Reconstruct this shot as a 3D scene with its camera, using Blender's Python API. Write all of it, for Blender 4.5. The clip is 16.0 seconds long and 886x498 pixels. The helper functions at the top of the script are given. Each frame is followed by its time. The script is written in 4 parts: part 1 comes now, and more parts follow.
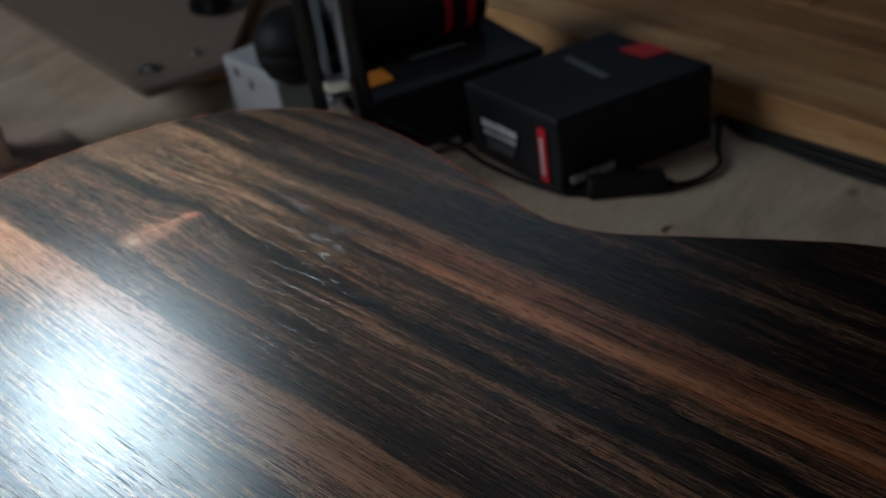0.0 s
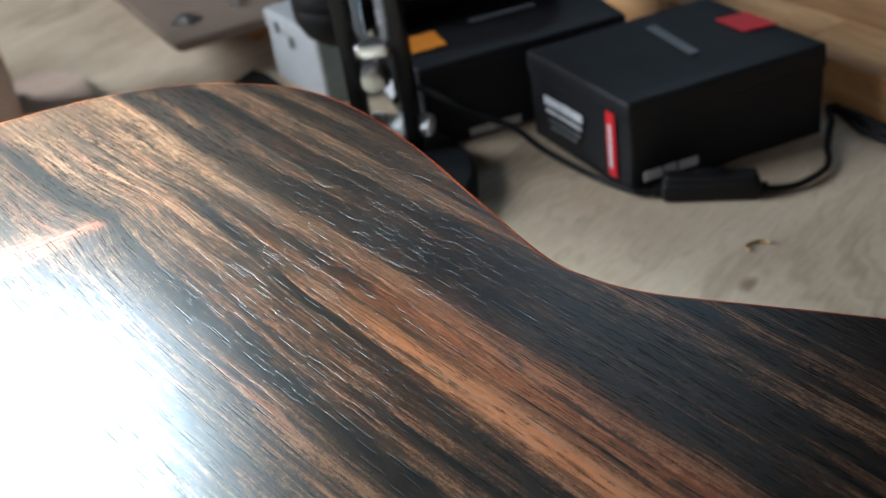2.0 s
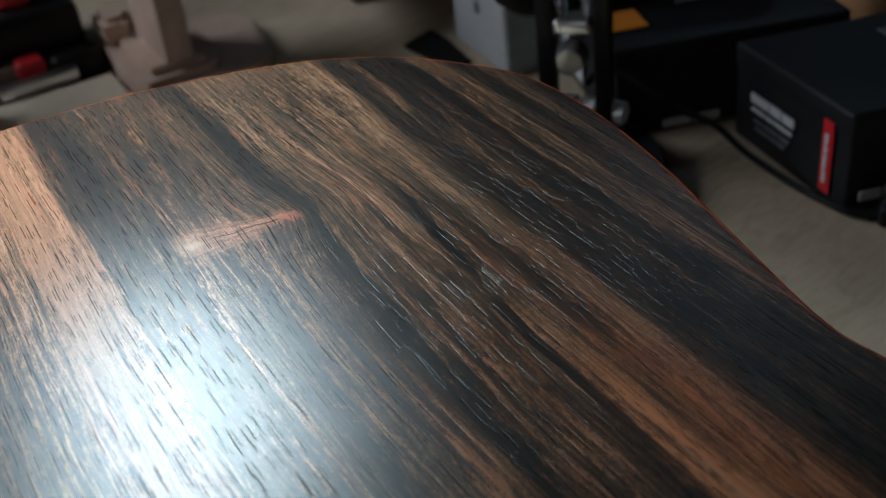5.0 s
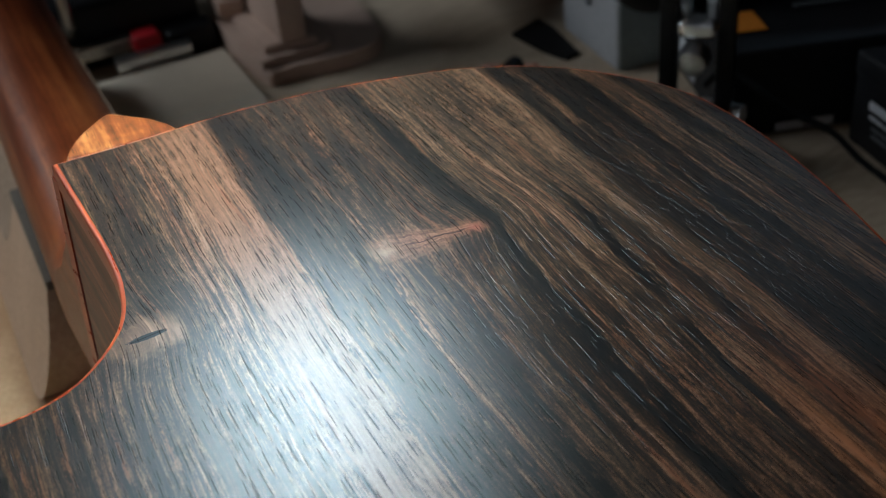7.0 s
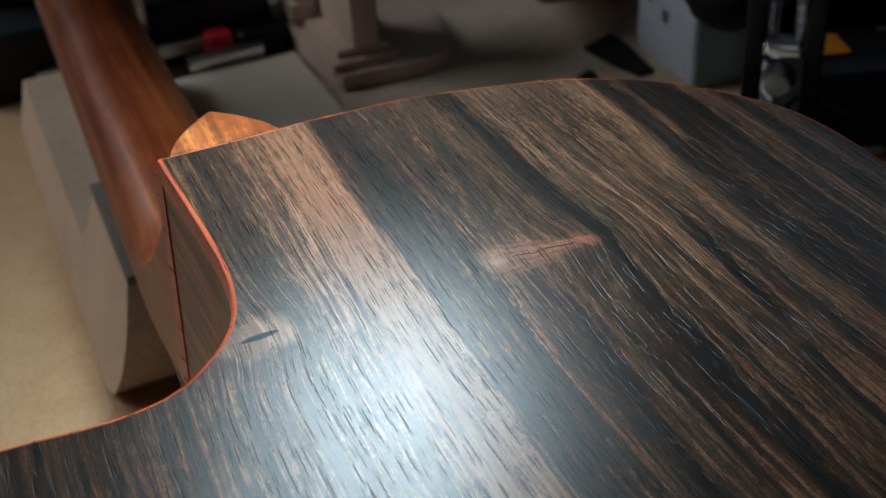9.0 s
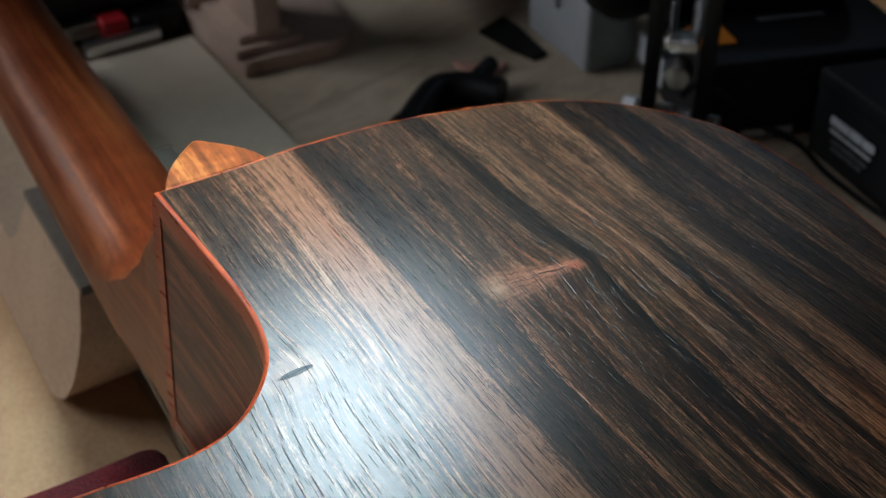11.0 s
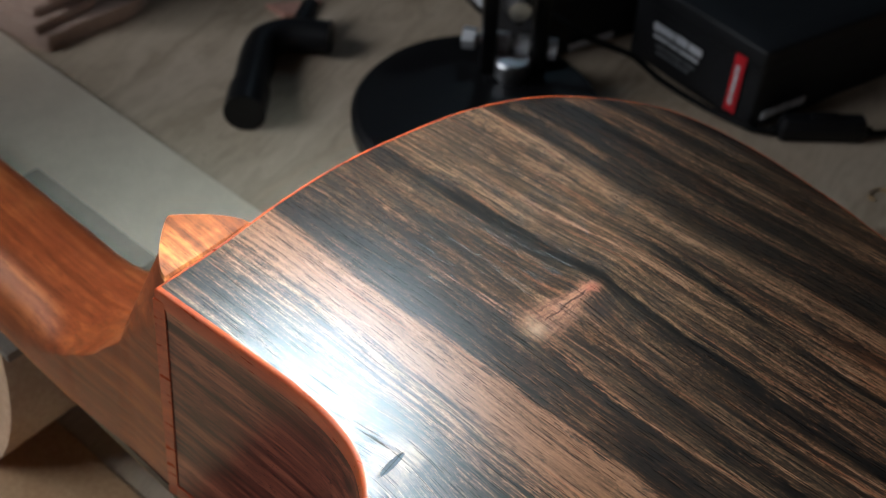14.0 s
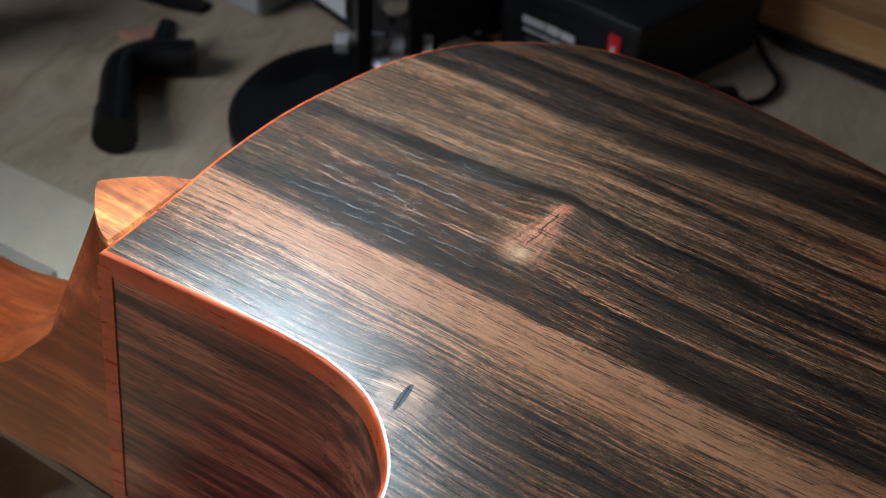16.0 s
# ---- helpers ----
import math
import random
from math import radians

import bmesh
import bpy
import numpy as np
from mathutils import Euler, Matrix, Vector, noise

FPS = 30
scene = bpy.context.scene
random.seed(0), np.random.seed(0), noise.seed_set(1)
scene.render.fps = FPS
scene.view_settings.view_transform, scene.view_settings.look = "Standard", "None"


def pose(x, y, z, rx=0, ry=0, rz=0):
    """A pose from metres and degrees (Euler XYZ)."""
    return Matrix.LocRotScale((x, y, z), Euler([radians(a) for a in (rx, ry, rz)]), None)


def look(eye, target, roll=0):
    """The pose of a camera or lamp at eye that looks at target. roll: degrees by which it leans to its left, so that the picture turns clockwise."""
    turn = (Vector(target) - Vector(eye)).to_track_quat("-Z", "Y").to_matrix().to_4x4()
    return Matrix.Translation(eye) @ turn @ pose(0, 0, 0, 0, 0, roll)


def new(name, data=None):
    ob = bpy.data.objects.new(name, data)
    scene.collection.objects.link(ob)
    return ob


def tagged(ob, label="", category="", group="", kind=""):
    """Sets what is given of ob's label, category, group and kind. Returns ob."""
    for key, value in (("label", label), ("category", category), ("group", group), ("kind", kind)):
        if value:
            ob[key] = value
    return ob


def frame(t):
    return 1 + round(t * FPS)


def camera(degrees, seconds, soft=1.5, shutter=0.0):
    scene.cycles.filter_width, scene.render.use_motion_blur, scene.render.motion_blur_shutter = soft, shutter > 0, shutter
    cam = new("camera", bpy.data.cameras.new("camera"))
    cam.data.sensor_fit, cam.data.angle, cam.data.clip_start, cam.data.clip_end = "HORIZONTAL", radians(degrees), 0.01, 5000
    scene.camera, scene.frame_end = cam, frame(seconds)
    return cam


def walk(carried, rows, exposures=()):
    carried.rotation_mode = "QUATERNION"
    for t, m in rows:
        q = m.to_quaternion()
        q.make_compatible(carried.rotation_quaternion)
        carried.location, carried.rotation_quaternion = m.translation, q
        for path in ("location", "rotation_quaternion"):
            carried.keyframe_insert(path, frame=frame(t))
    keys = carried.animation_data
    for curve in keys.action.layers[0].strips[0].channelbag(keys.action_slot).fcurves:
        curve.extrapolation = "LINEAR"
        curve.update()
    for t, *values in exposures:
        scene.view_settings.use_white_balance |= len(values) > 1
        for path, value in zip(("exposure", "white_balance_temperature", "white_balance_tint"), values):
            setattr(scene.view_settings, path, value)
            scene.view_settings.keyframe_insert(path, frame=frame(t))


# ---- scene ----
cam = camera(42.6, 16.0, 0.9)
cam.data.dof.use_dof, cam.data.dof.focus_distance, cam.data.dof.aperture_fstop = True, 0.26, 20.0
PATH = [
    (0, (0.0159, -0.006, 0.3366), (-0.1466, 1.6971, -0.6994), -8.96),
    (0.5, (0.0355, 0.0252, 0.3252), (-0.1632, 1.7203, -0.7174), -9.32),
    (1, (0.046, 0.0494, 0.3141), (-0.1853, 1.7357, -0.7361), -9.98),
    (1.5, (0.0433, 0.072, 0.3041), (-0.2419, 1.7371, -0.7666), -9.90),
    (2, (0.0424, 0.0962, 0.2977), (-0.315, 1.743, -0.7796), -9.28),
    (2.5, (0.0328, 0.1155, 0.2878), (-0.4009, 1.7319, -0.8074), -9.00),
    (3, (0.0167, 0.1304, 0.2848), (-0.4527, 1.7246, -0.828), -7.61),
    (3.5, (0.0093, 0.1323, 0.2802), (-0.4788, 1.724, -0.8282), -7.07),
    (4, (0.0092, 0.1342, 0.2805), (-0.525, 1.7198, -0.8152), -7.50),
    (6.5, (-0.0068, 0.124, 0.3091), (-0.6092, 1.6466, -0.8393), -6.14),
    (7, (-0.0199, 0.1206, 0.3085), (-0.6559, 1.6289, -0.8406), -5.81),
    (7.5, (-0.0252, 0.1231, 0.3076), (-0.7012, 1.6096, -0.8471), -5.34),
    (8, (-0.0298, 0.1226, 0.3111), (-0.7076, 1.6232, -0.8241), -4.86),
    (8.5, (-0.0341, 0.1174, 0.313), (-0.698, 1.6342, -0.8089), -4.61),
    (9, (-0.038, 0.1169, 0.3073), (-0.7326, 1.6149, -0.8211), -4.49),
    (11.5, (-0.0991, 0.083, 0.3497), (-0.4156, 1.6297, -0.8782), 1.22),
    (12, (-0.1308, 0.0689, 0.3584), (-0.3621, 1.6259, -0.8754), 2.22),
    (12.5, (-0.1435, 0.0678, 0.3656), (-0.3037, 1.6233, -0.8813), 1.63),
    (13, (-0.151, 0.0821, 0.3708), (-0.2219, 1.6053, -0.9234), 2.24),
    (13.5, (-0.1465, 0.1046, 0.3776), (-0.1179, 1.5569, -0.9971), 1.52),
    (14, (-0.1545, 0.1201, 0.3812), (-0.0685, 1.5373, -1.0274), 2.20),
    (14.5, (-0.1707, 0.1277, 0.3781), (-0.0261, 1.5814, -0.9878), 3.70),
    (15, (-0.1797, 0.1294, 0.3639), (0.0477, 1.583, -0.9909), 3.94),
    (15.5, (-0.1853, 0.1325, 0.3504), (0.1265, 1.5891, -0.9841), 3.41),
    (16, (-0.1917, 0.1142, 0.3398), (0.2051, 1.5804, -0.9613), 3.86),
]
EXPOSURES = [(0.0, 0.0, 6420, 12), (0.5, 0.95, 6420, 12), (1.0, 1.65, 6420, 12), (2.0, 1.82, 6420, 12), (3.0, 1.33, 6420, 12), (3.5, 0.82, 6420, 12), (4.0, 0.42, 6420, 12), (6.5, -0.40, 6420, 12), (9.0, -0.55, 6450, 13), (11.5, -0.42, 6550, 15), (13.0, -0.02, 6600, 16), (14.0, 0.04, 6600, 16), (16.0, 0.14, 6600, 17)]
walk(cam, [(t, look(eye, target, roll)) for t, eye, target, roll in PATH], EXPOSURES)

# ---- light ----
world = bpy.data.worlds.new("world")
scene.world = world
world.use_nodes = True
sky = world.node_tree.nodes.new("ShaderNodeTexSky")
sky.sky_type, sky.sun_disc, sky.sun_elevation, sky.sun_rotation = "NISHITA", False, radians(35), radians(150)
world.node_tree.links.new(sky.outputs[0], world.node_tree.nodes["Background"].inputs[0])
world.node_tree.nodes["Background"].inputs[1].default_value = 0.1


def area_lamp(name, m, size, size_y, watts, color, shape="RECTANGLE"):
    data = bpy.data.lights.new(name, "AREA")
    data.shape, data.size, data.size_y, data.energy, data.color = shape, size, size_y, watts, color
    ob = new(name, data)
    ob.matrix_world = m
    return ob


LAMP_EYE = Vector((-0.168, 0.3815, 0.328))
LAMP_AIM = Vector((-0.192, 0.296, 0.10))
area_lamp("lamp_light", look(LAMP_EYE, LAMP_AIM), 0.060, 0.060, 0.80, (0.72, 0.93, 1.0), "DISK").data.spread = radians(116)
area_lamp("window_light", look((0.17, 1.98, 1.385), (0.1, 0.5, 0.0)), 0.15, 0.15, 0.75, (0.55, 0.80, 1.0))
area_lamp("side_window_light", look((-1.33, 0.36, 0.80), (-0.3, 0.33, 0.0)), 0.7, 0.6, 8.4, (0.85, 0.94, 1.0))
# added fill from behind the camera; no window is known on this side
area_lamp("south_fill_light", look((0.05, -1.98, 1.12), (0.0, 0.4, 0.0)), 0.9, 0.55, 2.6, (0.92, 0.96, 1.0))


# ---- materials ----
class Nodes:
    """Short hand for a material's node tree."""

    def __init__(self, name, rough=0.5, metal=0.0, spec=0.5, coat=0.0):
        self.mat = bpy.data.materials.new(name)
        self.mat.use_nodes = True
        self.tree = self.mat.node_tree
        self.bsdf = self.tree.nodes["Principled BSDF"]
        self.put(self.bsdf.inputs["Roughness"], rough)
        self.put(self.bsdf.inputs["Metallic"], metal)
        self.put(self.bsdf.inputs["Specular IOR Level"], spec)
        self.put(self.bsdf.inputs["Coat Weight"], coat)

    def put(self, socket, value):
        if isinstance(value, bpy.types.NodeSocket):
            self.tree.links.new(value, socket)
        else:
            socket.default_value = value

    def math(self, op, a, b=0.0, c=0.0, clamp=False):
        n = self.tree.nodes.new("ShaderNodeMath")
        n.operation, n.use_clamp = op, clamp
        for s, x in zip(n.inputs, (a, b, c)):
            self.put(s, x)
        return n.outputs[0]

    def add(self, *xs):
        r = xs[0]
        for x in xs[1:]:
            r = self.math("ADD", r, x)
        return r

    def mul(self, *xs):
        r = xs[0]
        for x in xs[1:]:
            r = self.math("MULTIPLY", r, x)
        return r

    def sub(self, a, b):
        return self.math("SUBTRACT", a, b)

    def step(self, x, lo, hi, a=0.0, b=1.0):
        n = self.tree.nodes.new("ShaderNodeMapRange")
        n.interpolation_type = "SMOOTHSTEP"
        for s, v in zip(n.inputs, (x, lo, hi, a, b)):
            self.put(s, v)
        return n.outputs[0]

    def bell(self, x, centre, width):
        d = self.math("DIVIDE", self.sub(x, centre), width)
        return self.math("POWER", 2.718, self.mul(self.mul(d, d), -1.0))

    def coords(self, kind="Object"):
        n = self.tree.nodes.new("ShaderNodeTexCoord")
        return n.outputs[kind]

    def split(self, v):
        n = self.tree.nodes.new("ShaderNodeSeparateXYZ")
        self.put(n.inputs[0], v)
        return n.outputs[0], n.outputs[1], n.outputs[2]

    def vec(self, x, y, z=0.0):
        n = self.tree.nodes.new("ShaderNodeCombineXYZ")
        for s, v in zip(n.inputs, (x, y, z)):
            self.put(s, v)
        return n.outputs[0]

    def scaled(self, v, sx, sy, sz):
        n = self.tree.nodes.new("ShaderNodeVectorMath")
        n.operation = "MULTIPLY"
        self.put(n.inputs[0], v)
        n.inputs[1].default_value = (sx, sy, sz)
        return n.outputs[0]

    def noise(self, v, scale=1.0, detail=3.0, rough=0.55, distortion=0.0):
        n = self.tree.nodes.new("ShaderNodeTexNoise")
        self.put(n.inputs["Vector"], v)
        n.inputs["Scale"].default_value, n.inputs["Detail"].default_value = scale, detail
        n.inputs["Roughness"].default_value, n.inputs["Distortion"].default_value = rough, distortion
        return n.outputs[0]

    def ramp(self, x, stops, mode="LINEAR"):
        n = self.tree.nodes.new("ShaderNodeValToRGB")
        n.color_ramp.interpolation = mode
        e = n.color_ramp.elements
        while len(e) < len(stops):
            e.new(0.5)
        for el, (p, c) in zip(e, stops):
            el.position, el.color = p, (*c, 1.0)
        self.put(n.inputs[0], x)
        return n.outputs[0]

    def mix(self, fac, a, b, mode="MIX"):
        n = self.tree.nodes.new("ShaderNodeMix")
        n.data_type, n.blend_type = "RGBA", mode
        self.put(n.inputs[0], fac)
        for s, v in ((n.inputs[6], a), (n.inputs[7], b)):
            self.put(s, (*v, 1.0) if isinstance(v, tuple) else v)
        return n.outputs[2]

    def cells(self, x, y, seed):
        """Scattered points: the offset from the nearest one, and its random number."""
        v = self.vec(x, y, seed * 1000.0)
        n = self.tree.nodes.new("ShaderNodeTexVoronoi")
        n.voronoi_dimensions = "2D"
        n.inputs["Scale"].default_value = 1.0
        self.put(n.inputs["Vector"], v)
        px, py, _ = self.split(n.outputs["Position"])
        r, _, _ = self.split(n.outputs["Color"])
        return self.sub(x, px), self.sub(y, py), r

    def random(self):
        return self.tree.nodes.new("ShaderNodeObjectInfo").outputs["Random"]

    def finish(self, color, height=None, strength=0.3, distance=0.001, rough=None):
        self.put(self.bsdf.inputs["Base Color"], (*color, 1.0) if isinstance(color, tuple) else color)
        if rough is not None:
            self.put(self.bsdf.inputs["Roughness"], rough)
        if height is not None:
            n = self.tree.nodes.new("ShaderNodeBump")
            n.inputs["Strength"].default_value, n.inputs["Distance"].default_value = strength, distance
            self.put(n.inputs["Height"], height)
            self.put(self.bsdf.inputs["Normal"], n.outputs[0])
        return self.mat


GLOSS_ROUGH = 0.33
PORE, PORE_SLOPE = 0.000155, 0.90
FIBRE_SLOPE = 0.32


def ebony_back():
    """Striped ebony with open pores, one large and one small knot; x runs along the body."""
    k = Nodes("striped_ebony", 0.5, 0.0, 0.0)
    x, y, z = k.split(k.coords())
    along = k.add(k.mul(x, 0.9986), k.mul(y, 0.0523))
    across = k.sub(k.mul(y, 0.9986), k.mul(x, 0.0523))
    # the grain swings round the large knot in a cusp that softens away from it, and round the small one
    tip = k.sub(across, 0.0965)
    cusp_x = k.sub(along, 0.0700)
    soft_x = k.math("SQRT", k.add(k.mul(cusp_x, cusp_x), k.math("POWER", k.add(0.003, k.mul(k.math("ABSOLUTE", tip), 0.5)), 2.0)))
    lift = k.math("POWER", 2.718, k.mul(k.sub(soft_x, 0.003), -75.0))
    swing = k.mul(lift, k.step(across, 0.074, 0.0965), k.step(across, 0.100, 0.142, 1.0, 0.0), 0.0050)
    swing2 = k.mul(k.bell(along, 0.066, 0.014), k.sub(k.step(across, -0.010, 0.012), k.step(across, 0.016, 0.036)), 0.0030)
    slow = k.noise(k.vec(k.mul(along, 7.0), k.mul(across, 26.0)), 1.0, 2.0)
    ripple = k.noise(k.vec(k.mul(along, 42.0), k.mul(across, 120.0)), 1.0, 3.0)
    # towards the cutaway the grain runs out at a slant
    slant = k.mul(k.sub(k.step(along, -0.03, 0.15), 0.5), k.step(across, 0.075, 0.135, 0.0085, 0.0))
    sag = k.mul(k.step(along, 0.066, 0.015), k.step(across, 0.125, 0.137), k.step(across, 0.160, 0.150), 0.004)
    flow = k.add(k.sub(k.sub(k.add(across, slant), k.add(swing, sag)), swing2), k.mul(k.sub(slow, 0.5), 0.0045), k.mul(k.sub(ripple, 0.5), 0.0022))
    stretch = k.noise(k.vec(k.mul(along, 4.0), k.mul(across, 45.0), 31.0), 1.0, 2.0)
    streak = k.noise(k.vec(k.mul(along, 13.0), k.add(k.mul(flow, 340.0), k.mul(stretch, 9.0))), 1.0, 5.0, 0.65)
    lines = k.noise(k.vec(k.mul(along, 17.0), k.mul(flow, 950.0), 17.0), 1.0, 3.0, 0.6)
    fine = k.noise(k.vec(k.mul(along, 70.0), k.mul(flow, 2300.0)), 1.0, 3.0, 0.65)
    cloud = k.noise(k.vec(k.mul(along, 90.0), k.mul(flow, 330.0), 7.0), 1.0, 5.0, 0.68)
    mottle = k.noise(k.vec(k.mul(along, 300.0), k.mul(flow, 900.0), 13.0), 1.0, 4.0, 0.7)
    grit = k.noise(k.vec(k.mul(along, 1100.0), k.mul(flow, 2600.0), 2.0), 1.0, 2.0, 0.7)
    ragged = k.add(flow, k.mul(k.sub(streak, 0.5), 0.009), k.mul(k.sub(cloud, 0.5), 0.010), k.mul(k.sub(mottle, 0.5), 0.0045))
    low = [(-0.03, 0.34), (0.0, 0.44), (0.008, 0.48), (0.016, 0.38), (0.022, 0.30), (0.027, 0.40), (0.032, 0.56), (0.038, 0.64), (0.043, 0.75),
           (0.047, 0.67), (0.0520, 0.71), (0.0545, 0.30), (0.0590, 0.27), (0.065, 0.37), (0.070, 0.45), (0.076, 0.39), (0.083, 0.47), (0.089, 0.44),
           (0.0935, 0.40), (0.0952, 0.08), (0.0972, 0.12), (0.0992, 0.42), (0.105, 0.53)]
    high = [(0.105, 0.53), (0.109, 0.50), (0.1135, 0.58), (0.117, 0.46), (0.121, 0.53), (0.1255, 0.48), (0.1295, 0.57), (0.1325, 0.66), (0.1350, 0.56),
            (0.1372, 0.26), (0.142, 0.19), (0.148, 0.27), (0.154, 0.18), (0.1595, 0.26), (0.1635, 0.50), (0.1665, 0.54), (0.1690, 0.27), (0.1725, 0.22), (0.1755, 0.53), (0.1790, 0.31), (0.184, 0.22), (0.20, 0.30)]
    band = k.mix(k.math("GREATER_THAN", ragged, 0.105), k.ramp(k.math("DIVIDE", k.add(ragged, 0.03), 0.135), [((p + 0.03) / 0.135, (v, v, v)) for p, v in low]),
                 k.ramp(k.math("DIVIDE", k.sub(ragged, 0.105), 0.095), [((p - 0.105) / 0.095, (v, v, v)) for p, v in high]))
    # single streaks: place across, slant, half width, where it starts and ends, and how much lighter or darker
    for c, s, w, a, b, v in ((0.0735, -0.10, 0.0013, -0.03, 0.06, 0.20), (0.1192, 0.02, 0.0019, 0.14, 0.20, 0.42), (0.1125, -0.08, 0.0022, 0.14, 0.18, -0.40), (0.1215, -0.09, 0.0012, 0.05, 0.09, -0.40),
                             (0.1040, 0.0, 0.0008, 0.09, 0.13, -0.34), (0.0830, -0.08, 0.0010, 0.07, 0.11, -0.34), (0.0702, -0.06, 0.0010, 0.06, 0.09, -0.30), (0.0890, -0.03, 0.0016, 0.13, 0.17, 0.30),
                             (0.1280, 0.03, 0.0008, 0.10, 0.15, -0.34), (0.1535, 0.0, 0.0010, 0.02, 0.06, 0.16), (0.1450, 0.03, 0.0013, -0.03, 0.04, 0.22), (0.1500, -0.02, 0.0010, -0.03, 0.02, 0.18)):
        end = k.step(along, b + 0.02, b + 0.12, 1.0, 0.0 if b < 0.12 else 1.0)
        line = k.mul(k.bell(k.sub(ragged, k.mul(k.sub(along, 0.06 if a < 0.1 else 0.19), s)), c, w), k.step(along, a, a + 0.035), end)
        band = k.add(band, k.mul(line, v))
    band = k.sub(band, k.mul(k.step(along, 0.10, 0.03), k.add(k.mul(k.bell(flow, 0.0625, 0.0065), 0.13), k.mul(k.bell(flow, 0.080, 0.009), 0.08))))
    grain = k.add(k.mul(k.sub(streak, 0.5), 1.10), k.mul(k.sub(lines, 0.5), 1.35), k.mul(k.sub(fine, 0.5), 1.05), k.mul(k.sub(grit, 0.5), 0.75), k.mul(k.sub(cloud, 0.5), 0.65), k.mul(k.sub(mottle, 0.5), 0.90))
    tone = k.add(band, k.mul(grain, k.step(band, 0.58, 0.74, 1.0, 0.34), k.step(band, 0.10, 0.35, 0.85, 1.0)))
    warm = [(0.04, (0.0055, 0.0042, 0.0038)), (0.22, (0.0160, 0.0098, 0.0068)), (0.38, (0.040, 0.0195, 0.0110)), (0.56, (0.104, 0.046, 0.022)), (0.78, (0.26, 0.118, 0.062)), (1.0, (0.37, 0.195, 0.118))]
    cool = [(0.04, (0.0055, 0.0045, 0.0041)), (0.22, (0.0160, 0.0110, 0.0080)), (0.38, (0.040, 0.0230, 0.0138)), (0.56, (0.098, 0.052, 0.027)), (0.78, (0.23, 0.120, 0.063)), (1.0, (0.34, 0.195, 0.115))]
    hue = k.noise(k.vec(k.mul(along, 9.0), k.mul(flow, 240.0), 4.0), 1.0, 3.0)
    hue = k.sub(hue, k.add(k.mul(k.bell(flow, 0.048, 0.010), 0.30), k.mul(k.bell(flow, 0.120, 0.012), k.step(along, 0.12, 0.19), 0.22)))
    hue = k.add(hue, k.mul(k.bell(flow, 0.116, 0.018), k.step(along, 0.13, 0.08), 0.10))
    color = k.mix(k.step(hue, 0.38, 0.60), k.ramp(tone, warm), k.ramp(tone, cool))
    color = k.mix(1.0, color, (0.58, 0.59, 0.61), "MULTIPLY")
    # rusty streaks beside the broad dark band
    rust = k.mul(k.bell(flow, 0.1285, 0.0055), k.step(along, 0.11, 0.17), k.step(streak, 0.36, 0.60))
    color = k.mix(k.mul(rust, 0.55), color, (0.23, 0.066, 0.022))
    amber = k.mul(k.bell(flow, 0.1192, 0.0030), k.step(along, 0.135, 0.18), k.step(streak, 0.30, 0.55))
    color = k.mix(k.mul(amber, 0.6), color, (0.36, 0.115, 0.036))
    tint = k.noise(k.vec(k.mul(along, 24.0), k.mul(flow, 520.0), 21.0), 1.0, 3.0)
    color = k.mix(k.mul(k.step(tint, 0.57, 0.70), k.step(tone, 0.30, 0.50), 0.42), color, (0.20, 0.064, 0.028))
    # ink lines: narrow black veins that start and stop, and short dark flecks
    veil = k.noise(k.vec(k.mul(along, 15.0), k.mul(flow, 620.0), 12.0), 1.0, 3.0, 0.6)
    ink = k.mul(k.step(k.add(veil, k.mul(k.sub(mottle, 0.5), 0.34)), 0.55, 0.65), k.step(band, 0.70, 0.48, 0.0, 0.82))
    color = k.mix(ink, color, (0.0065, 0.0050, 0.0046))
    spot = k.noise(k.vec(k.mul(along, 210.0), k.mul(flow, 800.0), 41.0), 1.0, 3.0, 0.6)
    color = k.mix(k.mul(k.step(k.add(spot, k.mul(k.sub(cloud, 0.5), 0.5)), 0.58, 0.70), k.step(band, 0.66, 0.5, 0.0, 0.45)), color, (0.010, 0.0068, 0.0056))
    # large knot: streaks that fan into a reddish tip, with a pale heart and a dark check
    ky = k.sub(0.0972, across)
    kx = k.sub(along, k.sub(0.0702, k.mul(ky, 0.11)))
    wob = k.mul(k.sub(k.noise(k.vec(k.mul(along, 160.0), k.mul(across, 260.0)), 1.0, 4.0, 0.65), 0.5), 0.010)
    angle = k.math("ARCTAN2", k.add(kx, k.mul(wob, 0.3)), k.add(ky, 0.004))
    fan = k.noise(k.vec(k.mul(angle, 16.0), k.mul(ky, 60.0)), 1.0, 4.0, 0.7)
    reach = k.step(ky, -0.002, 0.024, 0.0020, 0.0068)
    patch = k.mul(k.step(k.math("DIVIDE", k.math("ABSOLUTE", k.add(kx, wob)), reach), 1.25, 0.25), k.step(k.add(ky, k.mul(wob, 0.5)), -0.001, 0.001), k.step(k.add(ky, wob), 0.030, 0.019))
    pink = k.mix(k.step(k.add(fan, k.mul(k.sub(grit, 0.5), 0.35)), 0.36, 0.64), (0.10, 0.036, 0.022), (0.29, 0.135, 0.080))
    color = k.mix(k.mul(patch, k.step(cloud, 0.38, 0.58, 0.40, 0.85)), color, pink)
    # a dark smudge behind the tip, and pale curved fibres before it
    smudge = k.mul(k.bell(k.add(kx, wob), 0.0066, 0.0030), k.bell(k.add(ky, k.mul(wob, 0.8)), 0.0070, 0.0055))
